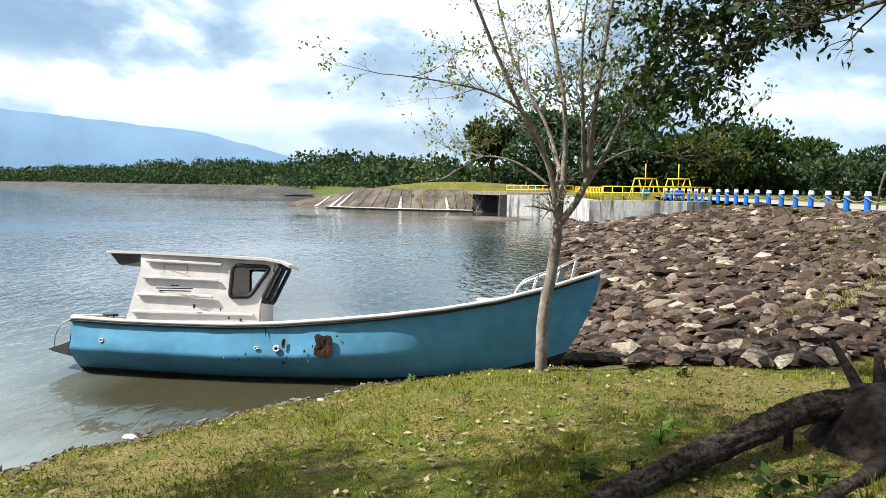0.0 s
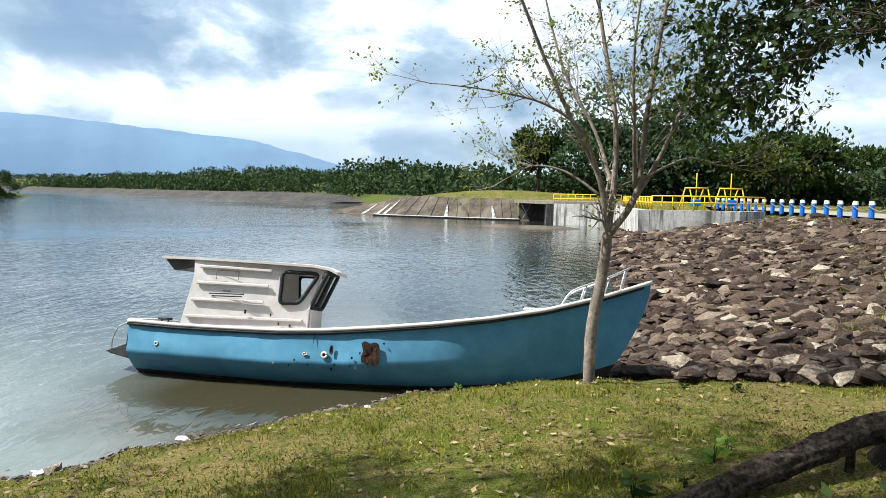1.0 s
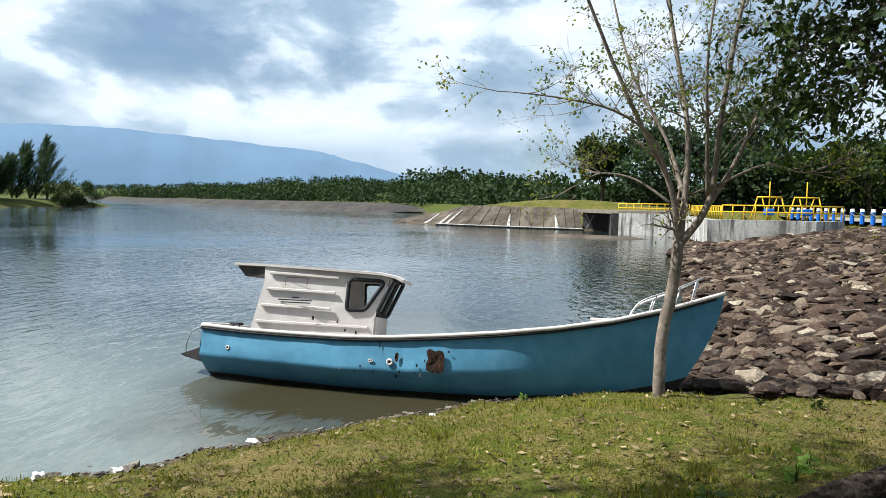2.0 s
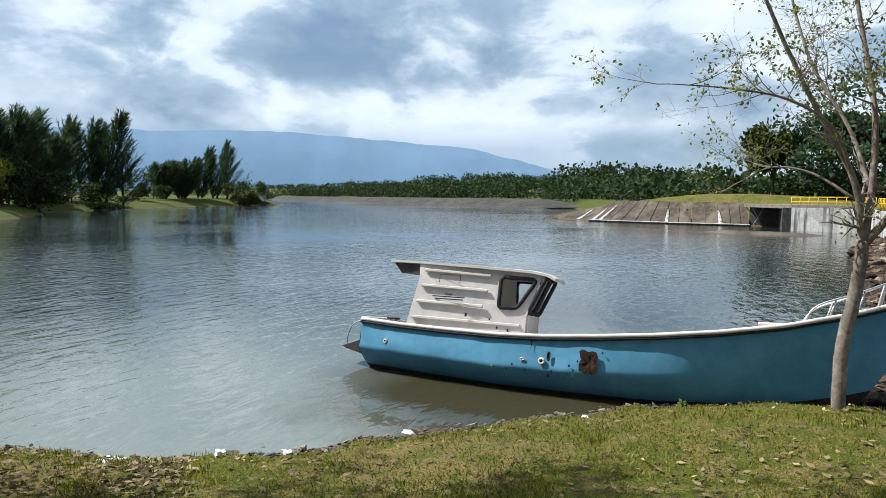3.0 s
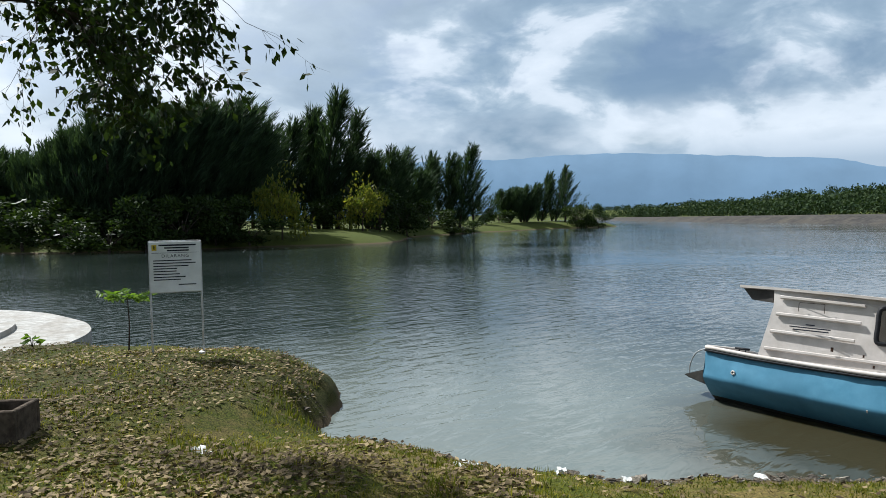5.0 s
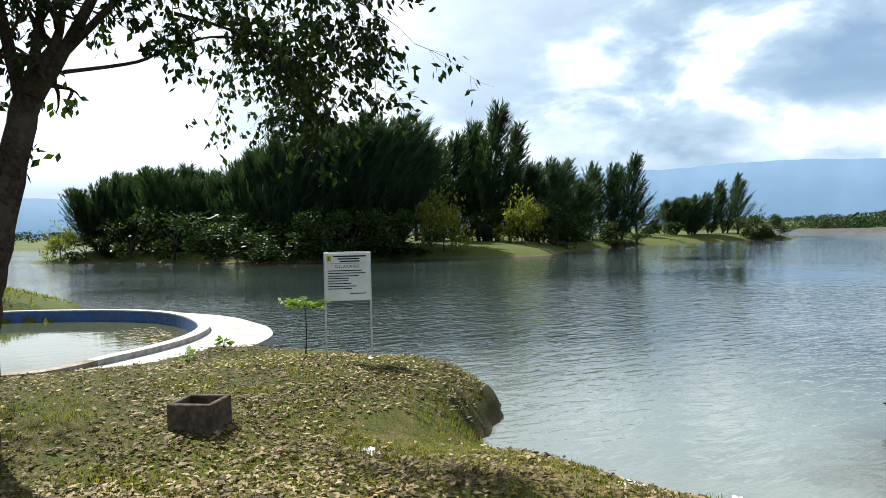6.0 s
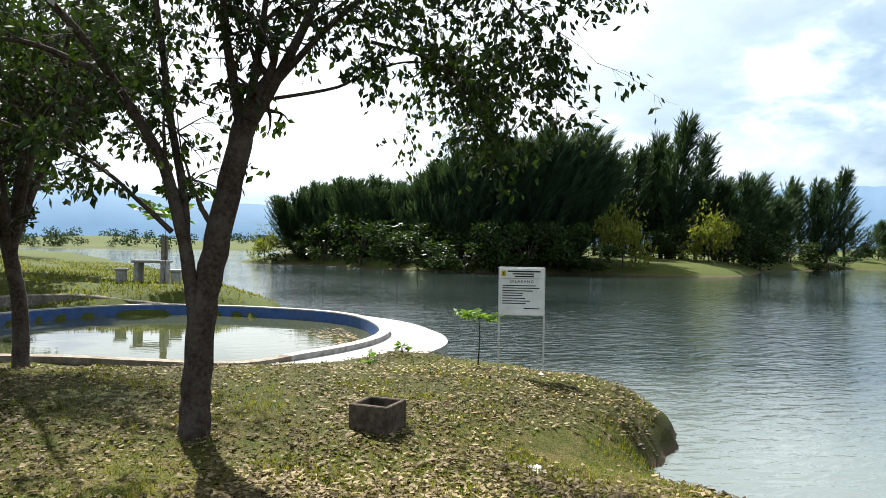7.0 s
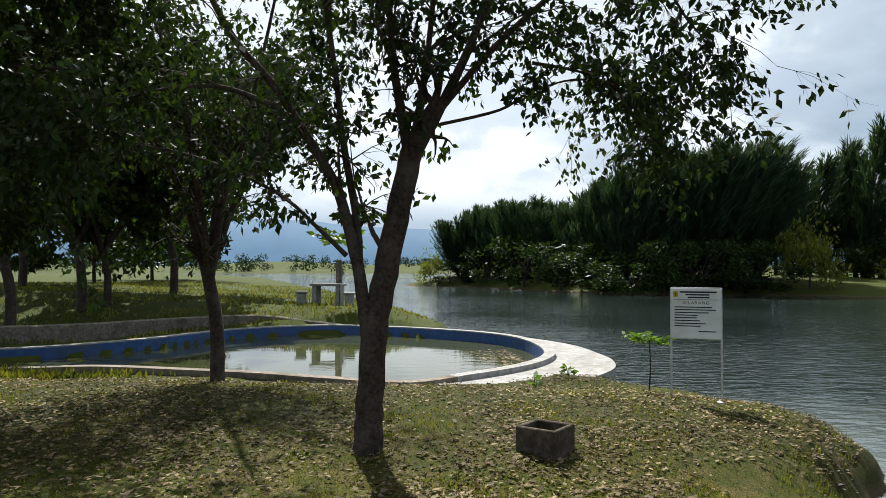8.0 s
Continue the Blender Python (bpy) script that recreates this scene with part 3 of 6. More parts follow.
def build_mountains():
    for name, dist, az0, az1, seed, peaks, label in (
            ("backdrop", 4000, -130, 45, 21, [(-128, 3.6), (-112, 4.0), (-100, 3.9), (-88, 3.1), (-75, 3.4), (-60, 4.3), (-50, 4.8), (-36, 5.0), (-28, 4.7), (-20, 4.0), (-15, 2.9), (-11, 1.8), (-7, 0.8), (5, 0.3), (45, 0.3)], "mountain range painted in blue haze, under low cloud"),):
        V, F = [], []
        steps = 500
        for i in range(steps + 1):
            a = az0 + (az1 - az0) * i / steps
            el = np.interp(a, [p[0] for p in peaks], [p[1] for p in peaks])
            el += 0.22 * (float(value_noise(np.array([a / 2.3]), np.array([0.0]), seed)[0]) - 0.5) + 0.09 * (float(value_noise(np.array([a * 2.1]), np.array([0.0]), seed)[0]) - 0.5)
            top = dist * math.tan(radians(max(el, 0.05)))
            for k, (dd, f) in enumerate(((0, 0.0), (0, 0.001), (150, 0.55), (350, 1.0), (700, 0.6), (700, -0.02))):
                d = dist - 350 + dd
                wob = 1 + 0.12 * (float(value_noise(np.array([a * 1.3]), np.array([k * 5.0]), seed + 3)[0]) - 0.5) if 0 < f < 1 else 1
                V.append((d * math.sin(radians(a)), d * math.cos(radians(a)), top * f * wob - (10 if k in (0, 5) else 0)))
        for i in range(steps):
            for k in range(5):
                a = i * 6 + k
                F.append((a, a + 1, a + 7, a + 6))
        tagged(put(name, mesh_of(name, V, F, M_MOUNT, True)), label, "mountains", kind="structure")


build_mountains()


# ---- boat ----
def build_boat():
    heel = 12.0
    head = -4.0
    m = pose(-4.38, 8.75, -0.2) @ pose(0, 0, 0, 0, 0, head) @ pose(0, 0, 0, -heel)
    boat = thing("boat", m, label="beached blue and white fibreglass boat, holed and heeled on the shore", category="boat")
    L = 6.32

    def beam(s):
        return float(np.interp(s, [0, 0.12, 0.3, 0.5, 0.65, 0.78, 0.88, 0.95, 1.0], [0.66, 0.72, 0.78, 0.78, 0.70, 0.54, 0.34, 0.16, 0.03]))

    def sheer(s):
        return float(np.interp(s, [0, 0.1, 0.2, 0.31, 0.4, 0.5, 0.6, 0.7, 0.8, 0.9, 1.0], [0.75, 0.722, 0.712, 0.710, 0.735, 0.79, 0.86, 0.95, 1.075, 1.255, 1.48]))

    def keel(s):
        return float(np.interp(s, [0, 0.3, 0.6, 0.8, 1.0], [0.06, 0.0, 0.0, 0.08, 0.30]))

    def skin(s, h, side, grow=0.0):
        k, t, b = keel(s), sheer(s), beam(s)
        h = min(max(h, 0.0), 1.0)
        belly = min(1.0, h / 0.48) ** 0.42 * (1 + 0.05 * (1 - float(smooth(0.42, 1.0, h))))
        bow = float(smooth(0.45, 0.85, s))
        f = belly * (1 - bow) + h ** 0.33 * bow
        full = 1.0 - 0.28 * smooth(0.55, 1.0, s) * (1 - h)
        u = s * L - (0.55 * (1 - h) ** 1.6) * s ** 7 + 0.02 * (1 - h) * (1 - s) ** 6
        return Vector((u, side * (b * f * full + grow), k + (t - k) * h))

    def strip(h0, h1, nh, name, mat, grow=0.0, label=""):
        V, F = [], []
        ns = 56
        for side in (-1, 1):
            base = len(V)
            for i in range(ns + 1):
                s = i / ns
                for j in range(nh + 1):
                    h = h0 + (h1 - h0) * j / nh
                    p = skin(s, h, side, grow)
                    dent = 0.026 * (noise.noise(Vector((p.x * 1.6, p.z * 3.1, 2.0 + side))) + 0.5 * noise.noise(Vector((p.x * 4.1, p.z * 5.0, side)))) * (1 - s) * (1 if 0.1 < h < 0.92 else 0)
                    V.append((p.x, p.y + side * dent, p.z))
            for i in range(ns):
                for j in range(nh):
                    a = base + i * (nh + 1) + j
                    f = (a, a + nh + 1, a + nh + 2, a + 1)
                    F.append(f if side < 0 else f[::-1])
        # transom
        base = len(V)
        for j in range(nh + 1):
            h = h0 + (h1 - h0) * j / nh
            for side in (-1, 1):
                V.append(skin(0, h, side, grow))
        for j in range(nh):
            a = base + 2 * j
            F.append((a, a + 2, a + 3, a + 1))
        return put(name, mesh_of(name, V, F, mat, True), boat, label)

    strip(0.17, 1.0, 18, "hull", M_HULL, 0.0, "sky-blue painted hull side, dented and faded")
    strip(0.0, 0.17, 6, "bottom", M_KEEL, 0.0, "hull bottom coloured black for the shade beneath")
    # deck, a little below the rail
    V, F = [], []
    ns = 40
    for i in range(ns + 1):
        s = i / ns
        for side in (-1, 0, 1):
            drop = 0.05 if s < 0.8 else 0.02
            V.append((s * L - 0.02, side * max(0.01, beam(s) - 0.02), sheer(s) - drop + (0.03 if side == 0 else 0)))
    for i in range(ns):
        for k in range(2):
            a = 3 * i + k
            F.append((a, a + 1, a + 4, a + 3))
    put("deck", mesh_of("deck", V, F, M_CABIN), boat, "chalky white deck")
    # rub rail: white cap over a black strip
    for side in (-1, 1):
        cap = [(s * L + 0.01, side * (beam(s) + 0.026), sheer(s) + 0.012) for s in np.linspace(0, 1, 60)]
        low = [(s * L + 0.0, side * (beam(s) + 0.024), sheer(s) - 0.026) for s in np.linspace(0, 0.985, 60)]
        tube("gunwale_cap", cap, 0.024, M_CABIN, boat, 8, "scuffed white rail cap")
        tube("rub_strip", low, 0.018, M_BLACK, boat, 6, "perished black rubber strip")
    tube("gunwale_cap", [(0.01, -beam(0), sheer(0) + 0.012), (0.0, 0, sheer(0) + 0.03), (0.01, beam(0), sheer(0) + 0.012)], 0.03, M_CABIN, boat)

    # cabin: side outline in (along, up), leaning inboard
    def fore(u):
        return u - 0.06 - 0.07 * float(smooth(1.7, 2.5, u))

    def lean(u, w, side):
        return Vector((fore(u), side * (0.56 - 0.10 * (w - 0.7) - 0.28 * smooth(0.9, 2.5, u)), w))

    hole = [(1.86, 1.45), (2.36, 1.445), (2.12, 1.07), (1.86, 1.06)]
    outline = [(0.66, 0.70), (0.77, 1.36), (0.75, 1.55), (2.42, 1.52), (2.26, 0.98), (2.26, 0.72)]
    for side in (-1, 1):
        bm = bmesh.new()
        ring = [bm.verts.new(lean(u, w, side)) for u, w in outline]
        win = [bm.verts.new(lean(u, w, side)) for u, w in hole]
        # faces between the outline and the window opening
        o, h = ring, win
        for f in ((o[2], o[3], h[1], h[0]), (o[3], o[4], h[2], h[1]), (o[4], o[5], h[3], h[2]), (o[5], o[0], h[3]), (o[0], o[1], h[3]), (o[1], o[2], h[0], h[3])):
            bm.faces.new(f)
        ext = bmesh.ops.extrude_face_region(bm, geom=bm.faces[:])
        bmesh.ops.translate(bm, verts=[v for v in ext["geom"] if isinstance(v, bmesh.types.BMVert)], vec=(0, -side * 0.035, 0))
        bmesh.ops.recalc_face_normals(bm, faces=bm.faces[:])
        wall = part("cabin_side", bm, M_CABIN, boat, "off-white cabin side with moulded ribs")
        for (u0, w0), (u1, w1) in (((0.84, 1.475), (1.72, 1.455)), ((0.82, 1.27), (1.70, 1.26)), ((0.78, 1.06), (1.66, 1.055)), ((0.74, 0.85), (2.18, 0.85))):
            a, b = lean(u0, w0, side), lean(u1, w1, side)
            a.y += side * 0.012
            b.y += side * 0.012
            bm = bmesh.new()
            prof = ((0.0, 0.020), (side * 0.026, 0.012), (side * 0.028, -0.010), (0.0, -0.024))
            va = [bm.verts.new(a + Vector((0, y - side * 0.012, z))) for y, z in prof]
            vb = [bm.verts.new(b + Vector((0, y - side * 0.012, z))) for y, z in prof]
            for k in range(4):
                bm.faces.new((va[k], va[(k + 1) % 4], vb[(k + 1) % 4], vb[k]))
            bm.faces.new(va[::-1]), bm.faces.new(vb)
            bmesh.ops.recalc_face_normals(bm, faces=bm.faces[:])
            part("rib", bm, M_CABIN, wall)
        rim = [lean(u, w, side) + Vector((0, side * 0.012, 0)) for u, w in hole]
        cx = sum((p for p in rim), Vector()) / 4
        fine = []
        for k in range(4):
            p, q = rim[k], rim[(k + 1) % 4]
            fine += [p.lerp(q, t) for t in (0.12, 0.5, 0.88)]
        fine = curve_through(fine, 3, True)
        tube("window_frame", fine + fine[:1], 0.026, M_BLACK, wall, 6, "black rubber window gasket")
        V = [c - Vector((0, side * 0.02, 0)) for c in rim]
        pane = put("window_pane", mesh_of("window_pane", V + [v - Vector((0, side * 0.005, 0)) for v in V], [(0, 1, 2, 3), (7, 6, 5, 4), (0, 4, 5, 1), (1, 5, 6, 2), (2, 6, 7, 3), (3, 7, 4, 0)], M_GLASS), wall, "clear side window")
        pane.visible_shadow = False
        if side < 0:
            # lettering too worn to read: plain bars
            for w, u0, u1 in ((1.175, 1.16, 1.26), (1.14, 0.98, 1.44), (1.11, 1.02, 1.42)):
                a = lean((u0 + u1) / 2, w, side)
                part("lettering", box(u1 - u0, 0.004, 0.014, a + Vector((0, -0.003, 0)), 0), M_INK, wall, "faded dark lettering")
            for u0, u1, w0, w1 in ((1.06, 1.34, 1.425, 1.43), (1.06, 1.065, 1.32, 1.425), (1.33, 1.335, 1.32, 1.425)):
                a = lean((u0 + u1) / 2, (w0 + w1) / 2, side)
                part("seam", box(u1 - u0, 0.004, w1 - w0, a + Vector((0, -0.002, 0)), 0), M_RUST, wall, "thin hairline seam")
            for u, w, s in ((1.46, 0.93, 0.03), (1.87, 0.80, 0.02), (2.02, 0.78, 0.022), (2.02, 0.73, 0.016), (1.76, 0.90, 0.018)):
                a = lean(u, w, side)
                part("scuff", box(s, 0.004, s * 1.6, a + Vector((0, -0.004, 0)), 0.001), M_RUST, wall, "rusty scuff")
    # roof with its overhang aft and visor forward
    bm = bmesh.new()
    stations = [(0.34, 1.585), (0.70, 1.585), (1.5, 1.57), (2.30, 1.55), (2.50, 1.52), (2.60, 1.47)]
    rows_ = []
    for u, w in stations:
        half = float(np.interp(u, [0.2, 1.2, 2.5, 2.74], [0.54, 0.46, 0.26, 0.22]))
        rows_.append([bm.verts.new((fore(u), y, w + z)) for y, z in ((-half, -0.03), (-half, 0.0), (-half * 0.7, 0.012), (0, 0.018), (half * 0.7, 0.012), (half, 0.0), (half, -0.03))])
    for a, b in zip(rows_, rows_[1:]):
        for k in range(6):
            bm.faces.new((a[k], b[k], b[k + 1], a[k + 1]))
        bm.faces.new((a[6], b[6], b[0], a[0]))
    bm.faces.new(rows_[0]), bm.faces.new(rows_[-1][::-1])
    bmesh.ops.recalc_face_normals(bm, faces=bm.faces[:])
    part("cabin_roof", bm, M_CABIN, boat, "flat white cabin roof with overhang aft")
    # brackets under the aft overhang, coloured dark to stand for its shade
    for y in (-0.46, 0.46):
        bm = bmesh.new()
        vs = [bm.verts.new((fore(u), y, w)) for u, w in ((0.36, 1.55), (0.74, 1.55), (0.74, 1.40), (0.48, 1.42))]
        f = bm.faces.new(vs)
        ext = bmesh.ops.extrude_face_region(bm, geom=[f])
        bmesh.ops.translate(bm, verts=[v for v in ext["geom"] if isinstance(v, bmesh.types.BMVert)], vec=(0, 0.04 if y < 0 else -0.04, 0))
        bmesh.ops.recalc_face_normals(bm, faces=bm.faces[:])
        part("roof_bracket", bm, M_DARKCON, boat, "moulding under the roof, coloured dark for shade")
    # front: low panel and three forward-raked windscreen panes
    part("front_panel", box(0.035, 0.46, 0.30, (fore(2.26), 0, 0.85), 0.01), M_CABIN, boat, "off-white front panel")
    for y0, y1 in ((-0.24, -0.015), (0.015, 0.24)):
        a, b = Vector((fore(2.27), 0, 1.02)), Vector((fore(2.48), 0, 1.46))
        rim = [Vector((a.x, y0, a.z)), Vector((a.x, y1, a.z)), Vector((b.x, y1, b.z)), Vector((b.x, y0, b.z))]
        fine = []
        for k in range(4):
            fine += [rim[k].lerp(rim[(k + 1) % 4], t) for t in (0.1, 0.5, 0.9)]
        fine = curve_through(fine, 3, True)
        tube("windscreen_frame", fine + fine[:1], 0.028, M_BLACK, boat, 6, "black windscreen gasket")
        V = rim + [v - Vector((0.005, 0, 0)) for v in rim]
        pane = put("windscreen", mesh_of("windscreen", V, [(0, 1, 2, 3), (7, 6, 5, 4), (0, 4, 5, 1), (1, 5, 6, 2), (2, 6, 7, 3), (3, 7, 4, 0)], M_GLASS), boat, "forward-raked windscreen pane")
        pane.visible_shadow = False
    part("console", box(0.25, 0.36, 0.36, (2.0, 0.05, 0.9), 0.03), M_DARKCON, boat, "dark helm console inside the cabin")

    # holes, fittings and scars on the near side
    def on_hull(u, z_local):
        u = u - 0.07
        s = u / L
        h = (z_local - keel(s)) / (sheer(s) - keel(s))
        return skin(s, h, -1)

    def patch(name, u, w, ru, rw, mat, ragged, grow, label, n=28):
        bm = bmesh.new()
        c = on_hull(u, w)
        ring = []
        for k in range(n):
            a = 2 * math.pi * k / n
            sq = 1 / max(abs(math.cos(a)), abs(math.sin(a))) ** 0.75
            r = sq * (1 + ragged * noise.noise(Vector((math.cos(a) * 2.2 + u * 7, math.sin(a) * 2.2, 1.7))))
            ring.append(bm.verts.new(on_hull(u + ru * r * math.cos(a), w + rw * r * math.sin(a)) + Vector((0, -grow, 0))))
        mid = [bm.verts.new(c.lerp(v.co, 0.6) + Vector((0, -grow * 0.6 + 0.012 * random.random(), 0))) for v in ring]
        hub = bm.verts.new(c + Vector((0, -grow * 0.4, 0)))
        for k in range(n):
            bm.faces.new((ring[k], ring[(k + 1) % n], mid[(k + 1) % n], mid[k]))
            bm.faces.new((mid[k], mid[(k + 1) % n], hub))
        bmesh.ops.recalc_face_normals(bm, faces=bm.faces[:])
        return part(name, bm, mat, boat, label)

    patch("torn_hole", 3.17, 0.50, 0.105, 0.125, M_RUST, 0.28, 0.040, "ragged rusty hole through the hull")
    for u, w in ((2.40, 0.47), (2.43, 0.34), (2.20, 0.33), (2.27, 0.39), (2.70, 0.30), (2.95, 0.44), (2.99, 0.33), (3.04, 0.50), (2.93, 0.35), (2.02, 0.34), (3.31, 0.62), (2.75, 0.36)):
        patch("chip", u, w, 0.007 + 0.006 * random.random(), 0.009 + 0.008 * random.random(), M_CABIN if random.random() < 0.5 else M_RUST, 0.4, 0.030, "small paint chip", 9)
    patch("dark_chip", 2.70, 0.52, 0.022, 0.05, M_RUST, 0.4, 0.030, "dark scraped patch", 12)
    patch("crack", 2.48, 0.68, 0.004, 0.10, M_RUST, 0.3, 0.028, "upright crack in the hull", 10)
    for u, w, r in ((2.62, 0.46, 0.030), (0.49, 0.50, 0.020), (2.91, 0.74, 0.014), (2.38, 0.46, 0.016)):
        c = on_hull(u, w)
        ring = [c + Vector((r * math.cos(a), -0.022, r * math.sin(a))) for a in np.linspace(0, 2 * math.pi, 13)]
        fit = tube("hull_fitting", ring, r * 0.45, M_CABIN, boat, 6, "white through-hull fitting")
        part("bore", box(r * 1.3, 0.012, r * 1.3, c + Vector((0, -0.016, 0)), 0.004), M_BLACK, fit)
    # bow pulpit
    for side in (-1, 1):
        tops = [(5.25, side * 0.30, 1.16), (5.38, side * 0.28, 1.34), (5.75, side * 0.20, 1.50), (6.08, side * 0.09, 1.66)]
        tube("bow_rail", curve_through(tops, 5), 0.011, M_STEEL, boat, 6, "tarnished tube bow rail")
        for u, y, w in ((5.55, 0.24, 1.415), (5.82, 0.18, 1.535), (6.03, 0.10, 1.635)):
            tube("stanchion", [(u - 0.07, side * (y + 0.01), sheer((u - 0.07) / L)), (u, side * y, w)], 0.009, M_STEEL, boat, 6)
    bm = box(0.5, 0.30, 0.035, (5.05, 0, 1.11), 0.012)
    part("fore_hatch", bm, M_CABIN, boat, "white fore hatch")
    # stern bracket with its hoop, cleat
    bm = bmesh.new()
    vs = [bm.verts.new(p) for p in ((-0.42, -0.42, 0.37), (0.02, -0.58, 0.50), (0.02, 0.3, 0.50), (-0.42, -0.2, 0.37), (-0.36, -0.40, 0.34), (0.06, -0.56, 0.28), (0.06, 0.3, 0.28), (-0.36, -0.2, 0.34))]
    for f in ((0, 1, 2, 3), (7, 6, 5, 4), (0, 4, 5, 1), (1, 5, 6, 2), (2, 6, 7, 3), (3, 7, 4, 0)):
        bm.faces.new([vs[k] for k in f])
    bmesh.ops.recalc_face_normals(bm, faces=bm.faces[:])
    part("engine_bracket", bm, M_KEEL, boat, "dark grey stern bracket")
    tube("hoop", curve_through([(-0.38, -0.36, 0.38), (-0.37, -0.38, 0.52), (-0.25, -0.45, 0.68), (0.0, -0.56, 0.76)], 6), 0.009, M_STEEL, boat, 6, "bent steel hoop")
    tube("cleat", [(0.36, -0.62, 0.80), (0.54, -0.62, 0.80)], 0.014, M_BLACK, boat, 6)
    for u in (0.41, 0.49):
        tube("cleat_foot", [(u, -0.62, 0.74), (u, -0.62, 0.80)], 0.010, M_BLACK, boat, 6)


build_boat()


# ---- pool ----
def offset_line(line, d):
    """The closed line moved outwards (to its left for d > 0)."""
    n, out = len(line), []
    for i, p in enumerate(line):
        t = (line[(i + 1) % n] - line[i - 1]).normalized()
        out.append(p + Vector((-t.y, t.x, 0)) * d)
    return out


def build_pool():
    pool = thing("pool", label="shallow round-ended concrete pool with blue walls and a white kerb", category="pool")
    n = len(pool_line)
    area = sum(pool_line[i - 1].x * p.y - p.x * pool_line[i - 1].y for i, p in enumerate(pool_line))
    out = -1 if area > 0 else 1
    inner, outer = pool_line, offset_line(pool_line, 0.24 * out)

    def height(i):
        p = pool_line[i]
        near = smooth(-14.0, -13.2, p.x) * smooth(0.6, -0.4, p.y)  # the near side lies flush with the lawn
        return 0.60 - 0.06 * near

    def band(name, a, b, za, zb, mat, label):
        V = [(p.x, p.y, za(i)) for i, p in enumerate(a)] + [(p.x, p.y, zb(i)) for i, p in enumerate(b)]
        F = [(i, (i + 1) % n, n + (i + 1) % n, n + i) for i in range(n)]
        me = mesh_of(name, V, F, mat)
        return put(name, me, pool, label)

    flush = [i for i, p in enumerate(pool_line) if p.x > -14.2 and p.y < 0.3]
    for name, mat, pick, label in (("kerb", M_WHITE, [i for i in range(n) if i not in flush], "worn white kerb"), ("edging", M_EARTHCON, flush, "earth-stained concrete edging")):
        ids = sorted(set(pick) | {(i + 1) % n for i in pick})
        at = {i: 4 * k for k, i in enumerate(ids)}
        V, F = [], []
        for i in ids:
            h = height(i)
            V += [(inner[i].x, inner[i].y, h), (outer[i].x, outer[i].y, h), (outer[i].x, outer[i].y, h - 0.12), (inner[i].x, inner[i].y, h - 0.12)]
        for i in pick:
            a, b = at[i], at[(i + 1) % n]
            F += [(a + k, b + k, b + (k + 1) % 4, a + (k + 1) % 4) for k in range(4)]
        put(name, mesh_of(name, V, F, mat), pool, label)
    band("inner_wall", offset_line(inner, 0.001), offset_line(inner, 0.001), lambda i: -0.3, lambda i: height(i) - 0.03, M_POOLBLUE, "faded blue inner wall")
    band("outer_wall", outer, outer, lambda i: 0.0, lambda i: height(i) - 0.1, M_EARTHCON, "")
    V = [(p.x, p.y, 0.30) for p in inner] + [(-17.0, -3.0, 0.30)]
    put("pool_water", mesh_of("pool_water", V, [(i, (i + 1) % n, n) for i in range(n)], M_POOL), pool, "still greenish pool water")
    # floating scum at the rounded end
    r = np.random.default_rng(3)
    k = 260
    u, v = r.uniform(0, 1, k), r.uniform(0, 1, k) ** 2
    c = np.stack([-15.2 - 3.0 * u, 2.2 - 0.9 * v - 0.12 * u * 2, np.full(k, 0.306)], -1)
    q = leaf_quads(c, 0.14, 0.09, 0, 1.0, None, r)
    q[:, :, 2] = 0.306 + 0.004 * r.uniform(0, 1, (k, 1))
    ob = put("floating_leaves", quads_mesh("floating_leaves", q, M_LITTER), pool, "pinkish fallen leaves floating")
    ob["kind"] = "stuff"
    # white apron round the end
    arc = [i for i, p in enumerate(pool_line) if i < 0.55 * n and p.y > -0.9 and p.x > -21.9]
    idx = arc if pool_line[arc[0]].x > pool_line[arc[-1]].x else arc[::-1]
    V, F = [], []
    for k, i in enumerate(idx):
        f = k / (len(idx) - 1)
        w = float(np.interp(f, [0, 0.1, 0.25, 0.4, 0.55, 0.75, 1.0], [0.9, 1.25, 1.35, 1.3, 1.0, 0.55, 0.35]))
        w += 0.07 * noise.noise(Vector((f * 9, 0, 1)))
        t = (pool_line[(i + 1) % n] - pool_line[i - 1]).normalized()
        o = outer[i] + Vector((-t.y, t.x, 0)) * out * w
        a = outer[i]
        V += [(a.x, a.y, 0.505), (o.x, o.y, 0.495), (o.x, o.y, -0.2)]
    for k in range(len(idx) - 1):
        a = 3 * k
        F += [(a, a + 3, a + 4, a + 1), (a + 1, a + 4, a + 5, a + 2)]
    tagged(put("pool_apron", mesh_of("pool_apron", V, F, M_WHITE)), "pale broken concrete apron along the water", "pavement", kind="structure")
    # low stone wall behind the pool
    pts = curve_through([(-22.9, -2.2, 0.52), (-23.3, -3.6, 0.66), (-23.4, -5.6, 0.85), (-21.5, -7.4, 0.90), (-18.9, -8.9, 0.93), (-16.9, -10.6, 1.0), (-16.2, -13.5, 1.05)], 10)
    V, F = [], []
    for k, p in enumerate(pts):
        t = (pts[min(k + 1, len(pts) - 1)] - pts[max(k - 1, 0)]).normalized()
        s = Vector((-t.y, t.x, 0))
        for d, z in ((-0.16, 0.0), (-0.14, p.z - 0.03), (-0.10, p.z), (0.12, p.z), (0.16, p.z - 0.03), (0.18, 0.0)):
            q = p + s * d
            V.append((q.x, q.y, z))
    for k in range(len(pts) - 1):
        for j in range(5):
            a = 6 * k + j
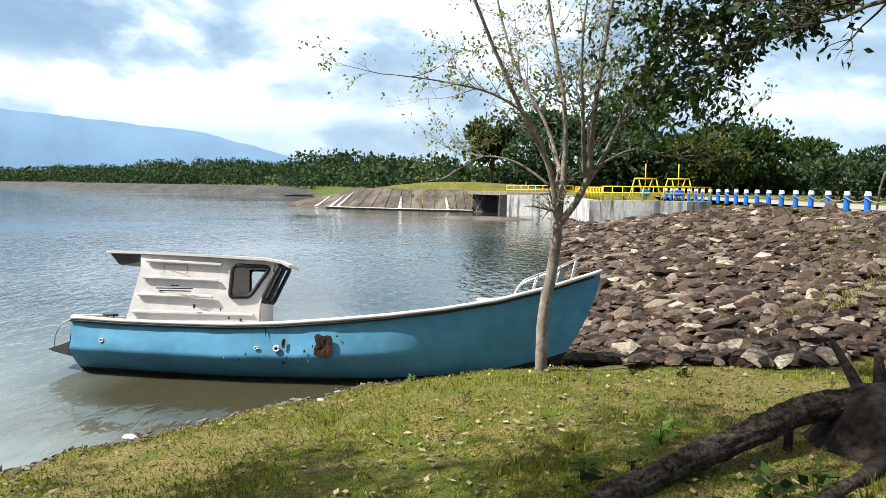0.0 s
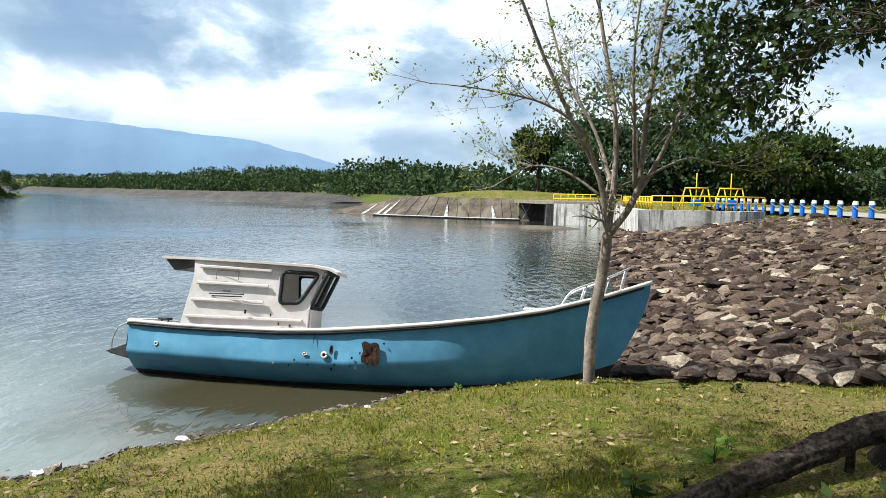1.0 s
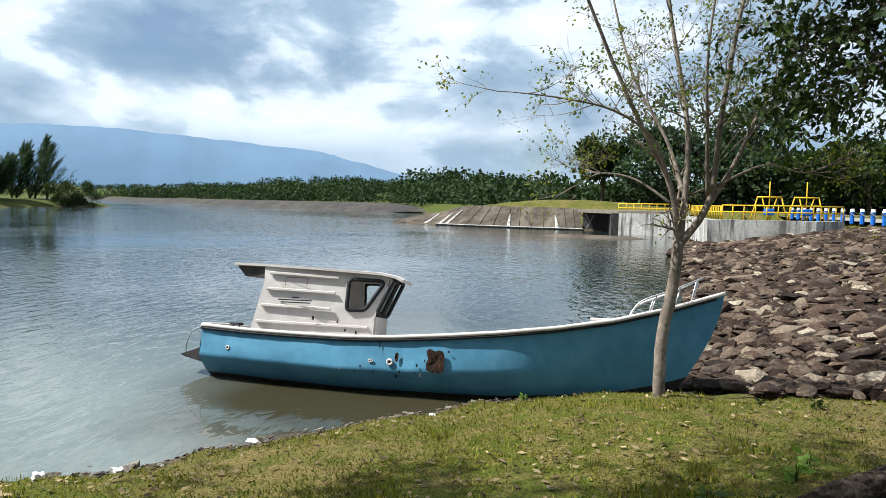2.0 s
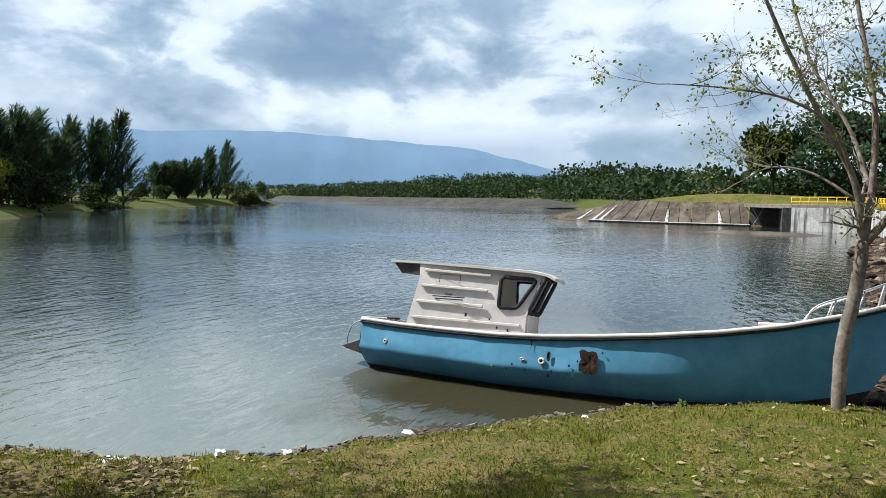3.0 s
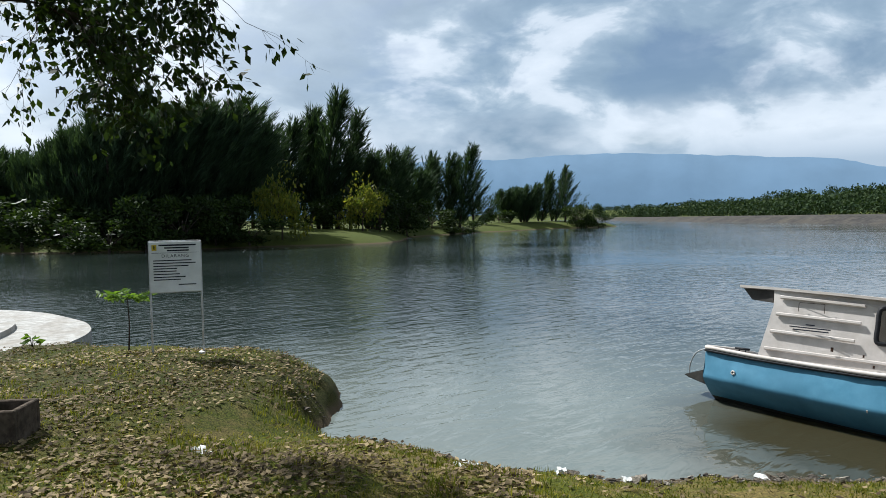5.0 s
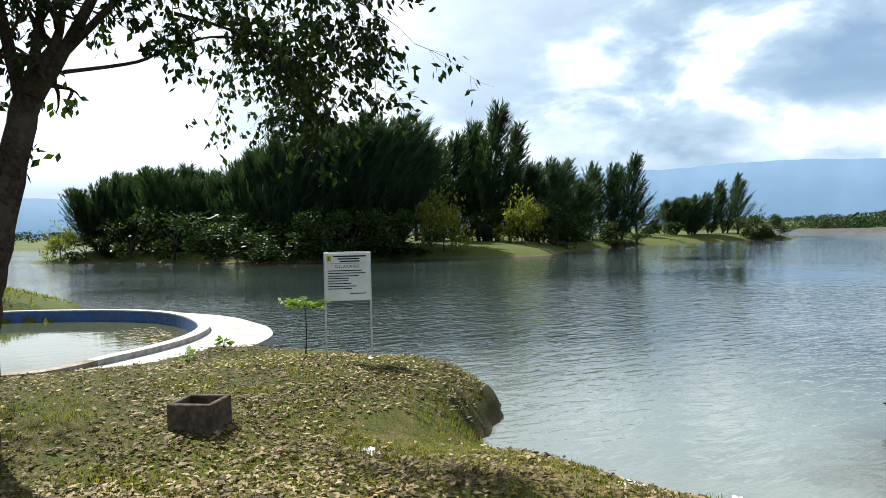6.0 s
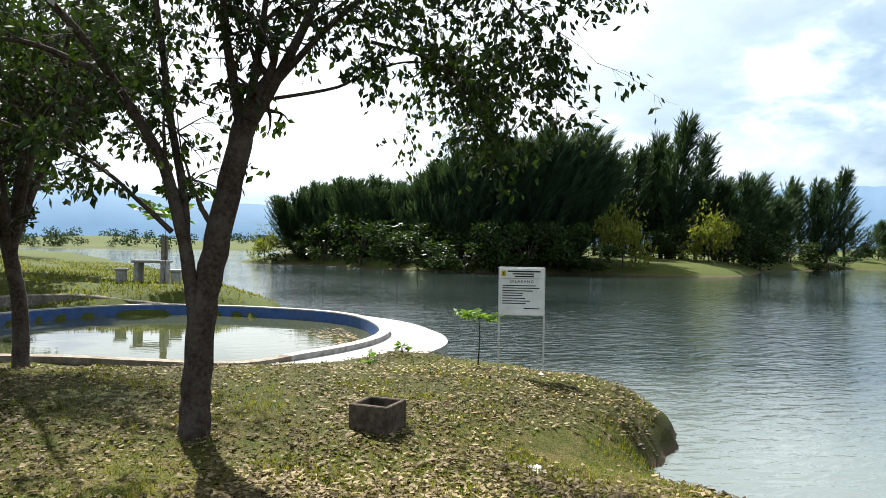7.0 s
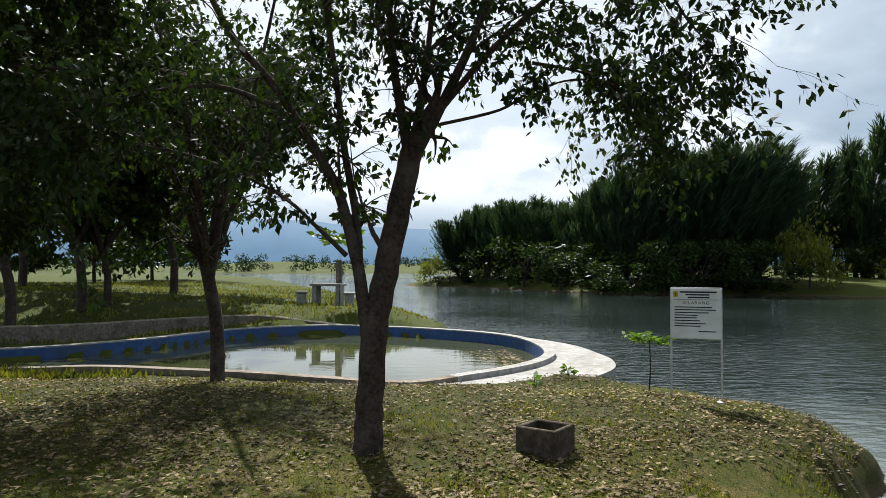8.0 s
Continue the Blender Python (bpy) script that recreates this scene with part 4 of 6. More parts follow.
            F.append((a, a + 6, a + 7, a + 1))
    tagged(put("wall_west", mesh_of("wall_west", V, F, M_OLDCON)), "low dark mossy retaining wall", "wall", kind="structure")


build_pool()


# ---- sign, box, benches ----
def build_sign():
    m = pose(-9.32, 3.52, 0) @ pose(0, 0, 0, 0, 0, math.degrees(math.atan2(3.82 - 3.24, -9.20 + 9.44)))
    sign = thing("notice_board", m, label="white notice board on two thin posts in the grass", category="sign")
    z0 = ground_z(-9.32, 3.52)
    half = 0.315
    board = part("board", box(2 * half, 0.012, 0.66, (0, -0.016, 1.80), 0.003), M_SIGN, sign, "white printed sheet with dark lines")
    for x in (-half, half):
        part("post", box(0.026, 0.026, 2.14 - z0 + 0.3, (x, 0, (2.14 + z0 - 0.3) / 2), 0.003), M_STEEL, sign, "thin grey square post")
    for z in (2.135, 1.47):
        part("crossbar", box(2 * half, 0.022, 0.022, (0, 0.004, z), 0.003), M_STEEL, sign)

    def bar(x0, x1, z, h, mat=M_INK):
        part("print_line", box(x1 - x0, 0.002, h, ((x0 + x1) / 2, -0.0236, z), 0), mat, board, "dark printed line")

    bar(-0.20, 0.26, 2.085, 0.020)
    bar(-0.13, 0.17, 2.050, 0.018)
    bar(-0.10, 0.17, 2.015, 0.018)
    bar(-0.29, 0.29, 1.985, 0.004)
    for x0, x1, z in ((-0.27, 0.20, 1.885), (-0.27, 0.25, 1.850), (-0.27, 0.16, 1.812), (-0.27, 0.02, 1.778), (-0.27, 0.01, 1.744), (-0.27, 0.05, 1.706), (-0.27, 0.12, 1.668), (-0.27, 0.06, 1.634), (0.03, 0.25, 1.565)):
        bar(x0, x1, z, 0.013)
    bar(-0.285, -0.225, 2.055, 0.075, M_GOLD)
    bar(-0.265, -0.245, 2.055, 0.045)
    txt = bpy.data.curves.new("heading", "FONT")
    txt.body, txt.size, txt.align_x, txt.extrude = "DILARANG", 0.058, "CENTER", 0.001
    txt.space_character = 1.25
    txt.materials.append(M_INK)
    ob = new("heading", txt)
    ob.parent = board
    ob.matrix_basis = pose(0, -0.0245, 1.925, 90, 0, 0)
    ob["label"] = "dark heading letters"


build_sign()


def build_chamber():
    z = ground_z(-6.5, 1.0)
    m = pose(-6.62, 1.04, z - 0.06) @ pose(0, 0, 0, 0, 0, 53)
    bx = thing("concrete_chamber", m, label="open square concrete inspection box in the grass", category="concrete box")
    w, h, t = 0.41, 0.31, 0.045
    for k in range(4):
        q = pose(0, 0, 0, 0, 0, 90 * k)
        bm = box(w if k % 2 == 0 else w - 2 * t, t, h, (0, 0, 0), 0.008)
        bmesh.ops.transform(bm, matrix=q @ Matrix.Translation((0, (w - t) / 2, h / 2)), verts=bm.verts[:])
        part("side", bm, M_BOXCON, bx)
    part("floor", box(w - 2 * t, w - 2 * t, 0.04, (0, 0, 0.10), 0), M_DARKCON, bx, "dark bottom")


build_chamber()


def build_picnic():
    z = ground_z(-26.4, -3.6)
    table = thing("picnic_table", pose(-26.5, -3.7, z) @ pose(0, 0, 0, 0, 0, 80), label="pale concrete picnic table on the grassy bank", category="table")
    part("tabletop", box(1.2, 0.8, 0.10, (0, 0, 0.78), 0.02), M_WHITE, table)
    for x in (-0.45, 0.45):
        part("leg", box(0.16, 0.6, 0.74, (x, 0, 0.37), 0.02), M_WHITE, table)
    for dx, dy, a in ((-0.95, 0.25, 0), (0.85, 0.45, 0), (0.75, -0.55, 0)):
        x, y = -26.5 + dy, -3.7 + dx
        b = thing("concrete_stool", pose(x, y, ground_z(x, y)) @ pose(0, 0, 0, 0, 0, 10 * a), label="pale concrete block stool beside the table", category="stool", group="stools round the picnic table")
        part("seat", box(0.42, 0.42, 0.08, (0, 0, 0.46), 0.015), M_WHITE, b)
        part("base", box(0.32, 0.32, 0.43, (0, 0, 0.21), 0.02), M_WHITE, b)
    x, y = -26.9, -3.35
    p = thing("concrete_post", pose(x, y, ground_z(x, y)), label="slim grey concrete post behind the table", category="post")
    part("shaft", box(0.22, 0.22, 1.7, (0, 0, 0.85), 0.02), M_OLDCON, p)


build_picnic()


# ---- trees near by ----
def grow(tree, limbs, seed, bark, leaf_mat, leaf, twig_levels, leaves_per_twig, crown_name="crown", droop=0.6, twig_len=0.8, bare=0.0, sub=7, crown_label="", up_pull=0.35):
    """Limbs (points, first radius, last radius) with twigs and leaves grown out of them."""
    r = random.Random(seed)
    nr = np.random.default_rng(seed)
    V, F = [], []
    tips = []

    def twig(p, d, length, rad, level):
        pts, q, dd = [p.copy()], p.copy(), d.copy()
        n = 5 if level == 0 else 4
        for k in range(n):
            dd = (dd + Vector((r.gauss(0, 0.16), r.gauss(0, 0.16), r.gauss(0, 0.12) + (up_pull if level == 0 else -droop * 0.25) * 0.3))).normalized()
            q = q + dd * length / n
            pts.append(q.copy())
        v, f = tube_arrays(pts, [rad * (1 - 0.75 * k / n) for k in range(n + 1)], 5 if level == 0 else 3, False, len(V))
        V.extend(v), F.extend(f)
        if level + 1 < twig_levels:
            for k in range(sub):
                i = r.randrange(1, n + 1)
                side = Vector((r.gauss(0, 1), r.gauss(0, 1), r.gauss(0, 0.7)))
                nd = (dd * 0.7 + side * 0.62).normalized()
                twig(pts[i], nd, length * r.uniform(0.45, 0.7), rad * 0.5, level + 1)
        elif r.random() >= bare:
            tips.append((pts, dd))

    for pts, r0, r1, twigs in limbs:
        line = curve_through(pts, 5)
        n = len(line)
        rad = [r0 + (r1 - r0) * (k / (n - 1)) ** 0.8 for k in range(n)]
        line = [p + Vector((r.gauss(0, 1), r.gauss(0, 1), 0)) * rad[k] * 0.05 for k, p in enumerate(line)]
        v, f = tube_arrays(line, rad, 10 if r0 > 0.05 else 7, True, len(V))
        V.extend(v), F.extend(f)
        for k in range(twigs):
            i = int(n * r.uniform(0.35, 1.0)) - 1
            i = max(1, min(n - 1, i))
            d = (line[i] - line[i - 1]).normalized()
            side = Vector((r.gauss(0, 1), r.gauss(0, 1), r.gauss(0, 0.5)))
            twig(line[i], (d * 0.8 + side * 0.55).normalized(), twig_len * r.uniform(0.6, 1.3), max(0.006, rad[i] * 0.42), 0)
        twig(line[-1], (line[-1] - line[-2]).normalized(), twig_len, max(0.006, r1 * 0.8), 0)
    put("trunk", mesh_of("trunk", V, F, bark, True), tree)
    if tips and leaves_per_twig:
        C, D = [], []
        for pts, dd in tips:
            for k in range(leaves_per_twig):
                t = r.uniform(0.3, 1.0) * (len(pts) - 1)
                i = min(int(t), len(pts) - 2)
                C.append(pts[i].lerp(pts[i + 1], t - i) + Vector((r.gauss(0, 0.03), r.gauss(0, 0.03), r.gauss(0, 0.03))))
                D.append(dd)
        q = leaf_quads(np.array([tuple(c) for c in C]), leaf[0], leaf[1], droop, 0.8, np.array([tuple(d) for d in D]) * 0.5, nr)
        put(crown_name, quads_mesh(crown_name, q, leaf_mat), tree, crown_label)
    return tips


def build_shore_tree():
    tree = thing("tree", label="slender pale-barked tree with a sparse yellowing crown at the shore", category="tree")
    g = ground_z(1.12, 7.62) - 0.1
    V = Vector
    trunk = [V((1.10, 7.62, g)), V((1.11, 7.62, 0.9)), V((1.20, 7.61, 1.45)), V((1.24, 7.6, 1.92))]
    limbs = [
        (trunk, 0.068, 0.060, 0),
        ([V((1.24, 7.6, 1.85)), V((1.14, 7.55, 2.45)), V((0.85, 7.45, 3.0)), V((0.50, 7.35, 3.7)), V((0.1, 7.2, 4.6)), V((-0.2, 7.1, 5.3))], 0.040, 0.010, 12),
        ([V((1.24, 7.6, 1.9)), V((1.30, 7.65, 2.5)), V((1.30, 7.75, 3.2)), V((1.15, 7.85, 4.1)), V((1.0, 7.9, 5.2)), V((0.95, 7.9, 6.2))], 0.042, 0.010, 13),
        ([V((1.26, 7.6, 1.9)), V((1.52, 7.55, 2.35)), V((1.58, 7.5, 3.1)), V((1.72, 7.45, 4.2)), V((1.95, 7.4, 5.3)), V((2.0, 7.4, 6.0))], 0.044, 0.010, 13),
        ([V((1.45, 7.56, 2.2)), V((1.75, 7.6, 2.7)), V((2.05, 7.65, 3.4)), V((2.5, 7.7, 4.3)), V((2.9, 7.8, 5.2))], 0.034, 0.009, 13),
        ([V((1.12, 7.55, 2.5)), V((0.9, 7.3, 2.95)), V((0.5, 7.1, 3.2)), V((0.0, 6.95, 3.3)), V((-0.5, 6.85, 3.35))], 0.022, 0.005, 9),
        ([V((1.28, 7.65, 2.4)), V((1.12, 7.9, 3.0)), V((0.78, 8.1, 3.7)), V((0.55, 8.3, 4.6)), V((0.4, 8.4, 5.4))], 0.026, 0.007, 12),
        ([V((1.5, 7.55, 2.4)), V((1.42, 7.3, 3.0)), V((1.36, 7.1, 3.8)), V((1.45, 6.95, 4.8))], 0.026, 0.007, 12),
        ([V((1.15, 7.58, 2.3)), V((0.8, 7.7, 2.55)), V((0.45, 7.8, 2.62)), V((0.2, 7.9, 2.5))], 0.018, 0.004, 5),
        ([V((1.6, 7.55, 2.5)), V((2.0, 7.4, 2.7)), V((2.35, 7.3, 2.62)), V((2.6, 7.2, 2.75))], 0.018, 0.005, 6),
    ]
    grow(tree, limbs, 11, M_BARK_PALE, M_LEAF_YELLOW, (0.042, 0.022), 3, 6, droop=0.4, twig_len=0.55, bare=0.6, sub=5, crown_label="thin yellow-green leaves")


def build_overhang_tree():
    """The old tree beside the camera: its bough hangs into the view."""
    tree = thing("tree", label="dark leafy bough hanging from an old tree beside the lawn", category="tree")
    V = Vector
    g = ground_z(4.6, 3.6) - 0.1
    limbs = [
        ([V((4.6, 3.6, g)), V((4.55, 3.7, 1.8)), V((4.3, 4.0, 3.2)), V((4.1, 4.3, 4.3))], 0.26, 0.17, 0),
        ([V((4.2, 4.1, 3.5)), V((3.55, 4.9, 3.62)), V((2.95, 5.35, 3.78)), V((2.6, 5.75, 3.95)), V((2.25, 6.0, 4.1))], 0.085, 0.018, 10),
        ([V((4.1, 4.3, 4.3)), V((3.5, 4.9, 4.6)), V((2.9, 5.5, 4.7)), V((2.4, 5.9, 4.6)), V((2.0, 6.2, 4.6))], 0.09, 0.018, 10),
        ([V((3.2, 5.2, 3.75)), V((2.9, 5.8, 3.7)), V((2.6, 6.3, 3.5)), V((2.45, 6.6, 3.25))], 0.035, 0.008, 11),
        ([V((2.6, 5.6, 3.9)), V((2.4, 6.1, 3.8)), V((2.15, 6.5, 3.55))], 0.03, 0.008, 7),
        ([V((4.1, 4.3, 4.3)), V((4.6, 5.2, 5.2)), V((5.0, 6.2, 5.8))], 0.08, 0.02, 10),
        ([V((4.1, 4.3, 4.3)), V((4.3, 3.6, 5.4)), V((4.6, 2.6, 6.2))], 0.09, 0.02, 12),
        ([V((4.1, 4.2, 4.2)), V((5.0, 3.6, 5.0)), V((6.0, 3.2, 5.6))], 0.09, 0.02, 12),
    ]
    grow(tree, limbs, 23, M_BARK_DARK, M_LEAF_DARK, (0.075, 0.038), 3, 7, droop=0.5, twig_len=0.62, bare=0.3, sub=6, crown_label="dense dark green leaves")


def build_pool_tree():
    tree = thing("tree", label="forked dark-barked tree with drooping leafy branches on the lawn", category="tree")
    V = Vector
    g = ground_z(-6.5, -0.58) - 0.08
    limbs = [
        ([V((-6.5, -0.62, g)), V((-6.5, -0.60, 0.95)), V((-6.5, -0.59, 1.25)), V((-6.5, -0.54, 1.82)), V((-6.5, -0.43, 2.46)), V((-6.5, -0.30, 3.07)), V((-6.5, -0.21, 3.5))], 0.145, 0.105, 0),
        ([V((-6.48, -0.58, 1.45)), V((-6.46, -0.63, 1.95)), V((-6.42, -0.70, 2.41)), V((-6.4, -0.86, 3.04)), V((-6.35, -1.09, 3.47)), V((-6.25, -1.45, 4.02)), V((-6.1, -1.8, 4.45)), V((-5.9, -2.2, 5.3))], 0.076, 0.022, 10),
        ([V((-6.43, -0.68, 2.30)), V((-6.5, -0.73, 2.9)), V((-6.55, -0.85, 3.53)), V((-6.55, -0.93, 4.21)), V((-6.5, -1.05, 5.0)), V((-6.5, -1.2, 5.9))], 0.048, 0.018, 9),
        ([V((-6.5, -0.23, 3.40)), V((-6.5, -0.33, 3.91)), V((-6.45, -0.41, 4.55)), V((-6.4, -0.5, 6.0))], 0.062, 0.02, 9),
        ([V((-6.5, -0.20, 3.45)), V((-6.55, -0.13, 3.98)), V((-6.6, -0.05, 4.59)), V((-6.6, 0.05, 5.8))], 0.052, 0.018, 9),
        ([V((-6.5, -0.19, 3.42)), V((-6.5, 0.11, 4.0)), V((-6.5, 0.38, 4.6)), V((-6.4, 0.6, 5.2)), V((-6.3, 0.8, 6.2))], 0.060, 0.02, 9),
        ([V((-6.5, 0.0, 3.8)), V((-6.3, 0.5, 4.35)), V((-6.1, 1.1, 4.85)), V((-6.0, 1.5, 5.0)), V((-6.0, 1.9, 4.9)), V((-6.0, 2.2, 4.5))], 0.036, 0.010, 13),
        ([V((-6.5, 0.05, 3.72)), V((-6.6, 0.61, 3.88)), V((-6.6, 0.92, 4.06)), V((-6.5, 1.4, 4.15)), V((-6.45, 1.85, 3.9))], 0.018, 0.006, 12),
        ([V((-6.40, -0.80, 2.50)), V((-6.3, -1.05, 2.75)), V((-6.2, -1.4, 3.05)), V((-6.1, -2.1, 3.35)), V((-6.0, -2.8, 3.45))], 0.026, 0.007, 9),
        ([V((-6.4, 0.5, 5.1)), V((-6.3, 1.0, 5.5)), V((-6.2, 1.6, 5.6)), V((-6.2, 2.1, 5.3))], 0.04, 0.01, 14),
        ([V((-6.2, -1.4, 3.8)), V((-6.1, -1.9, 3.95)), V((-6.0, -2.5, 3.85)), V((-5.9, -3.0, 3.6))], 0.03, 0.008, 13),
        ([V((-6.5, 0.9, 4.3)), V((-6.4, 1.3, 4.2)), V((-6.3, 1.7, 4.0))], 0.02, 0.005, 9),
        ([V((-6.5, -0.47, 2.55)), V((-6.48, -0.56, 2.70)), V((-6.48, -0.60, 2.80))], 0.03, 0.02, 0),
        # the next six limbs, unseen overhead, are added to shade lawn and log
        ([V((-6.2, 1.2, 5.6)), V((-6.0, 2.0, 6.2)), V((-5.8, 2.7, 6.5)), V((-5.6, 3.1, 6.4))], 0.04, 0.01, 16),
        ([V((-6.3, 0.7, 6.2)), V((-5.4, 1.6, 6.7)), V((-4.6, 2.4, 6.8)), V((-4.2, 2.9, 6.7))], 0.04, 0.01, 16),
        ([V((-4.6, 2.3, 6.75)), V((-3.9, 3.0, 6.9)), V((-3.2, 3.5, 6.9))], 0.03, 0.01, 15),
        ([V((-3.9, 3.0, 6.85)), V((-2.6, 3.3, 7.1)), V((-1.5, 3.5, 7.1))], 0.025, 0.01, 16),
        ([V((-6.3, 0.7, 6.1)), V((-6.9, 1.8, 6.6)), V((-7.3, 3.0, 6.6))], 0.04, 0.01, 14),
        ([V((-6.4, -0.5, 5.9)), V((-5.6, -1.4, 6.6)), V((-4.8, -2.4, 6.9))], 0.04, 0.01, 14),
        ([V((-6.4, -0.5, 4.8)), V((-7.2, -0.4, 5.6)), V((-8.0, -0.3, 6.2))], 0.05, 0.012, 12),
        ([V((-6.4, -0.5, 4.8)), V((-5.6, -0.6, 5.6)), V((-4.8, -0.5, 6.2))], 0.05, 0.012, 10),
    ]
    grow(tree, limbs, 31, M_BARK_DARK, M_LEAF_DARK, (0.085, 0.045), 3, 6, droop=0.9, twig_len=0.75, bare=0.12, sub=5, crown_label="drooping dark green leaves", up_pull=0.0)


def build_shade_bough():
    """The dense tree just beside the path by the pool."""
    tree = thing("tree", label="dense dark tree with low boughs over the leaf-strewn lawn", category="tree")
    V = Vector
    g = ground_z(-5.6, -6.6) - 0.1
    top = V((-5.8, -6.4, 3.4))
    limbs = [([V((-5.6, -6.6, g)), V((-5.65, -6.55, 2.0)), top], 0.2, 0.15, 0)]
    for end in (V((-8.2, -3.4, 4.6)), V((-8.6, -4.4, 3.9)), V((-9.2, -4.6, 5.2)), V((-7.2, -3.9, 5.4)), V((-9.6, -5.8, 4.6)), V((-8.4, -5.6, 3.3)), V((-10.4, -5.2, 6.0)), V((-6.4, -4.2, 6.2)), V((-7.6, -4.9, 3.2))):
        mid = top.lerp(end, 0.5) + V((0, 0, 0.35))
        limbs.append(([top.copy(), mid, end], 0.06, 0.012, 15))
    grow(tree, limbs, 52, M_BARK_DARK, M_LEAF_DARK, (0.10, 0.058), 3, 7, droop=0.8, twig_len=0.85, bare=0.05, sub=6, crown_label="dense shaded leaves", up_pull=0.0)


def build_leaning_tree(x, y, seed, scale, leaf_count, label, spread=1.0, bark=None, bare=0.1, leaf=(0.10, 0.055), mat=None):
    tree = thing("tree", label=label, category="tree")
    V = Vector
    g = ground_z(x, y) - 0.1
    r = random.Random(seed)
    k = scale
    fork = V((x + 0.05 * k, y - 0.1 * k, g + 1.35 * k))
    limbs = [([V((x, y, g)), V((x, y, g + 0.7 * k)), fork], 0.095 * k, 0.075 * k, 0)]
    for j in range(6):
        a = 2 * math.pi * (j + r.uniform(-0.3, 0.3)) / 6
        d = V((math.cos(a), math.sin(a), 0)) * spread
        limbs.append(([fork.copy() - V((0, 0, 0.1 * k * (j % 2))), fork + d * 0.35 * k + V((0, 0, 0.9 * k)), fork + d * 0.95 * k + V((0, 0, 1.9 * k)), fork + d * 1.6 * k + V((0, 0, (2.6 + r.uniform(-0.4, 0.8)) * k))], 0.06 * k, 0.014 * k, 11))
    grow(tree, limbs, seed, bark or M_BARK_DARK, mat or M_LEAF_DARK, leaf, 3, leaf_count, droop=0.7, twig_len=0.9 * k, bare=bare, sub=5, crown_label="dark green leaves")


build_shore_tree()
build_overhang_tree()
build_pool_tree()
build_shade_bough()
build_leaning_tree(-11.4, -3.4, 41, 1.3, 6, "small forked tree at the pool's edge", 0.85)
build_leaning_tree(-7.2, -7.0, 42, 1.6, 16, "dense dark shade tree beside the pool", 1.2, leaf=(0.13, 0.08))
build_leaning_tree(-20.6, -12.0, 43, 1.7, 18, "dense dark shade tree behind the retaining wall", 1.7, leaf=(0.20, 0.12))
build_leaning_tree(-25.4, -12.3, 44, 1.9, 18, "old shade tree with several stems on the bank", 1.9, leaf=(0.24, 0.15))
build_leaning_tree(-25.9, -11.6, 48, 1.5, 14, "dark shade tree beside its neighbour on the bank", 1.9, leaf=(0.24, 0.15))
build_leaning_tree(-31.5, -11.2, 47, 2.0, 18, "dense dark shade tree on the bank", 1.9, leaf=(0.3, 0.18))
build_leaning_tree(-34.5, -19.5, 45, 2.2, 18, "dark shade tree far back on the bank", 2.0, leaf=(0.34, 0.2))


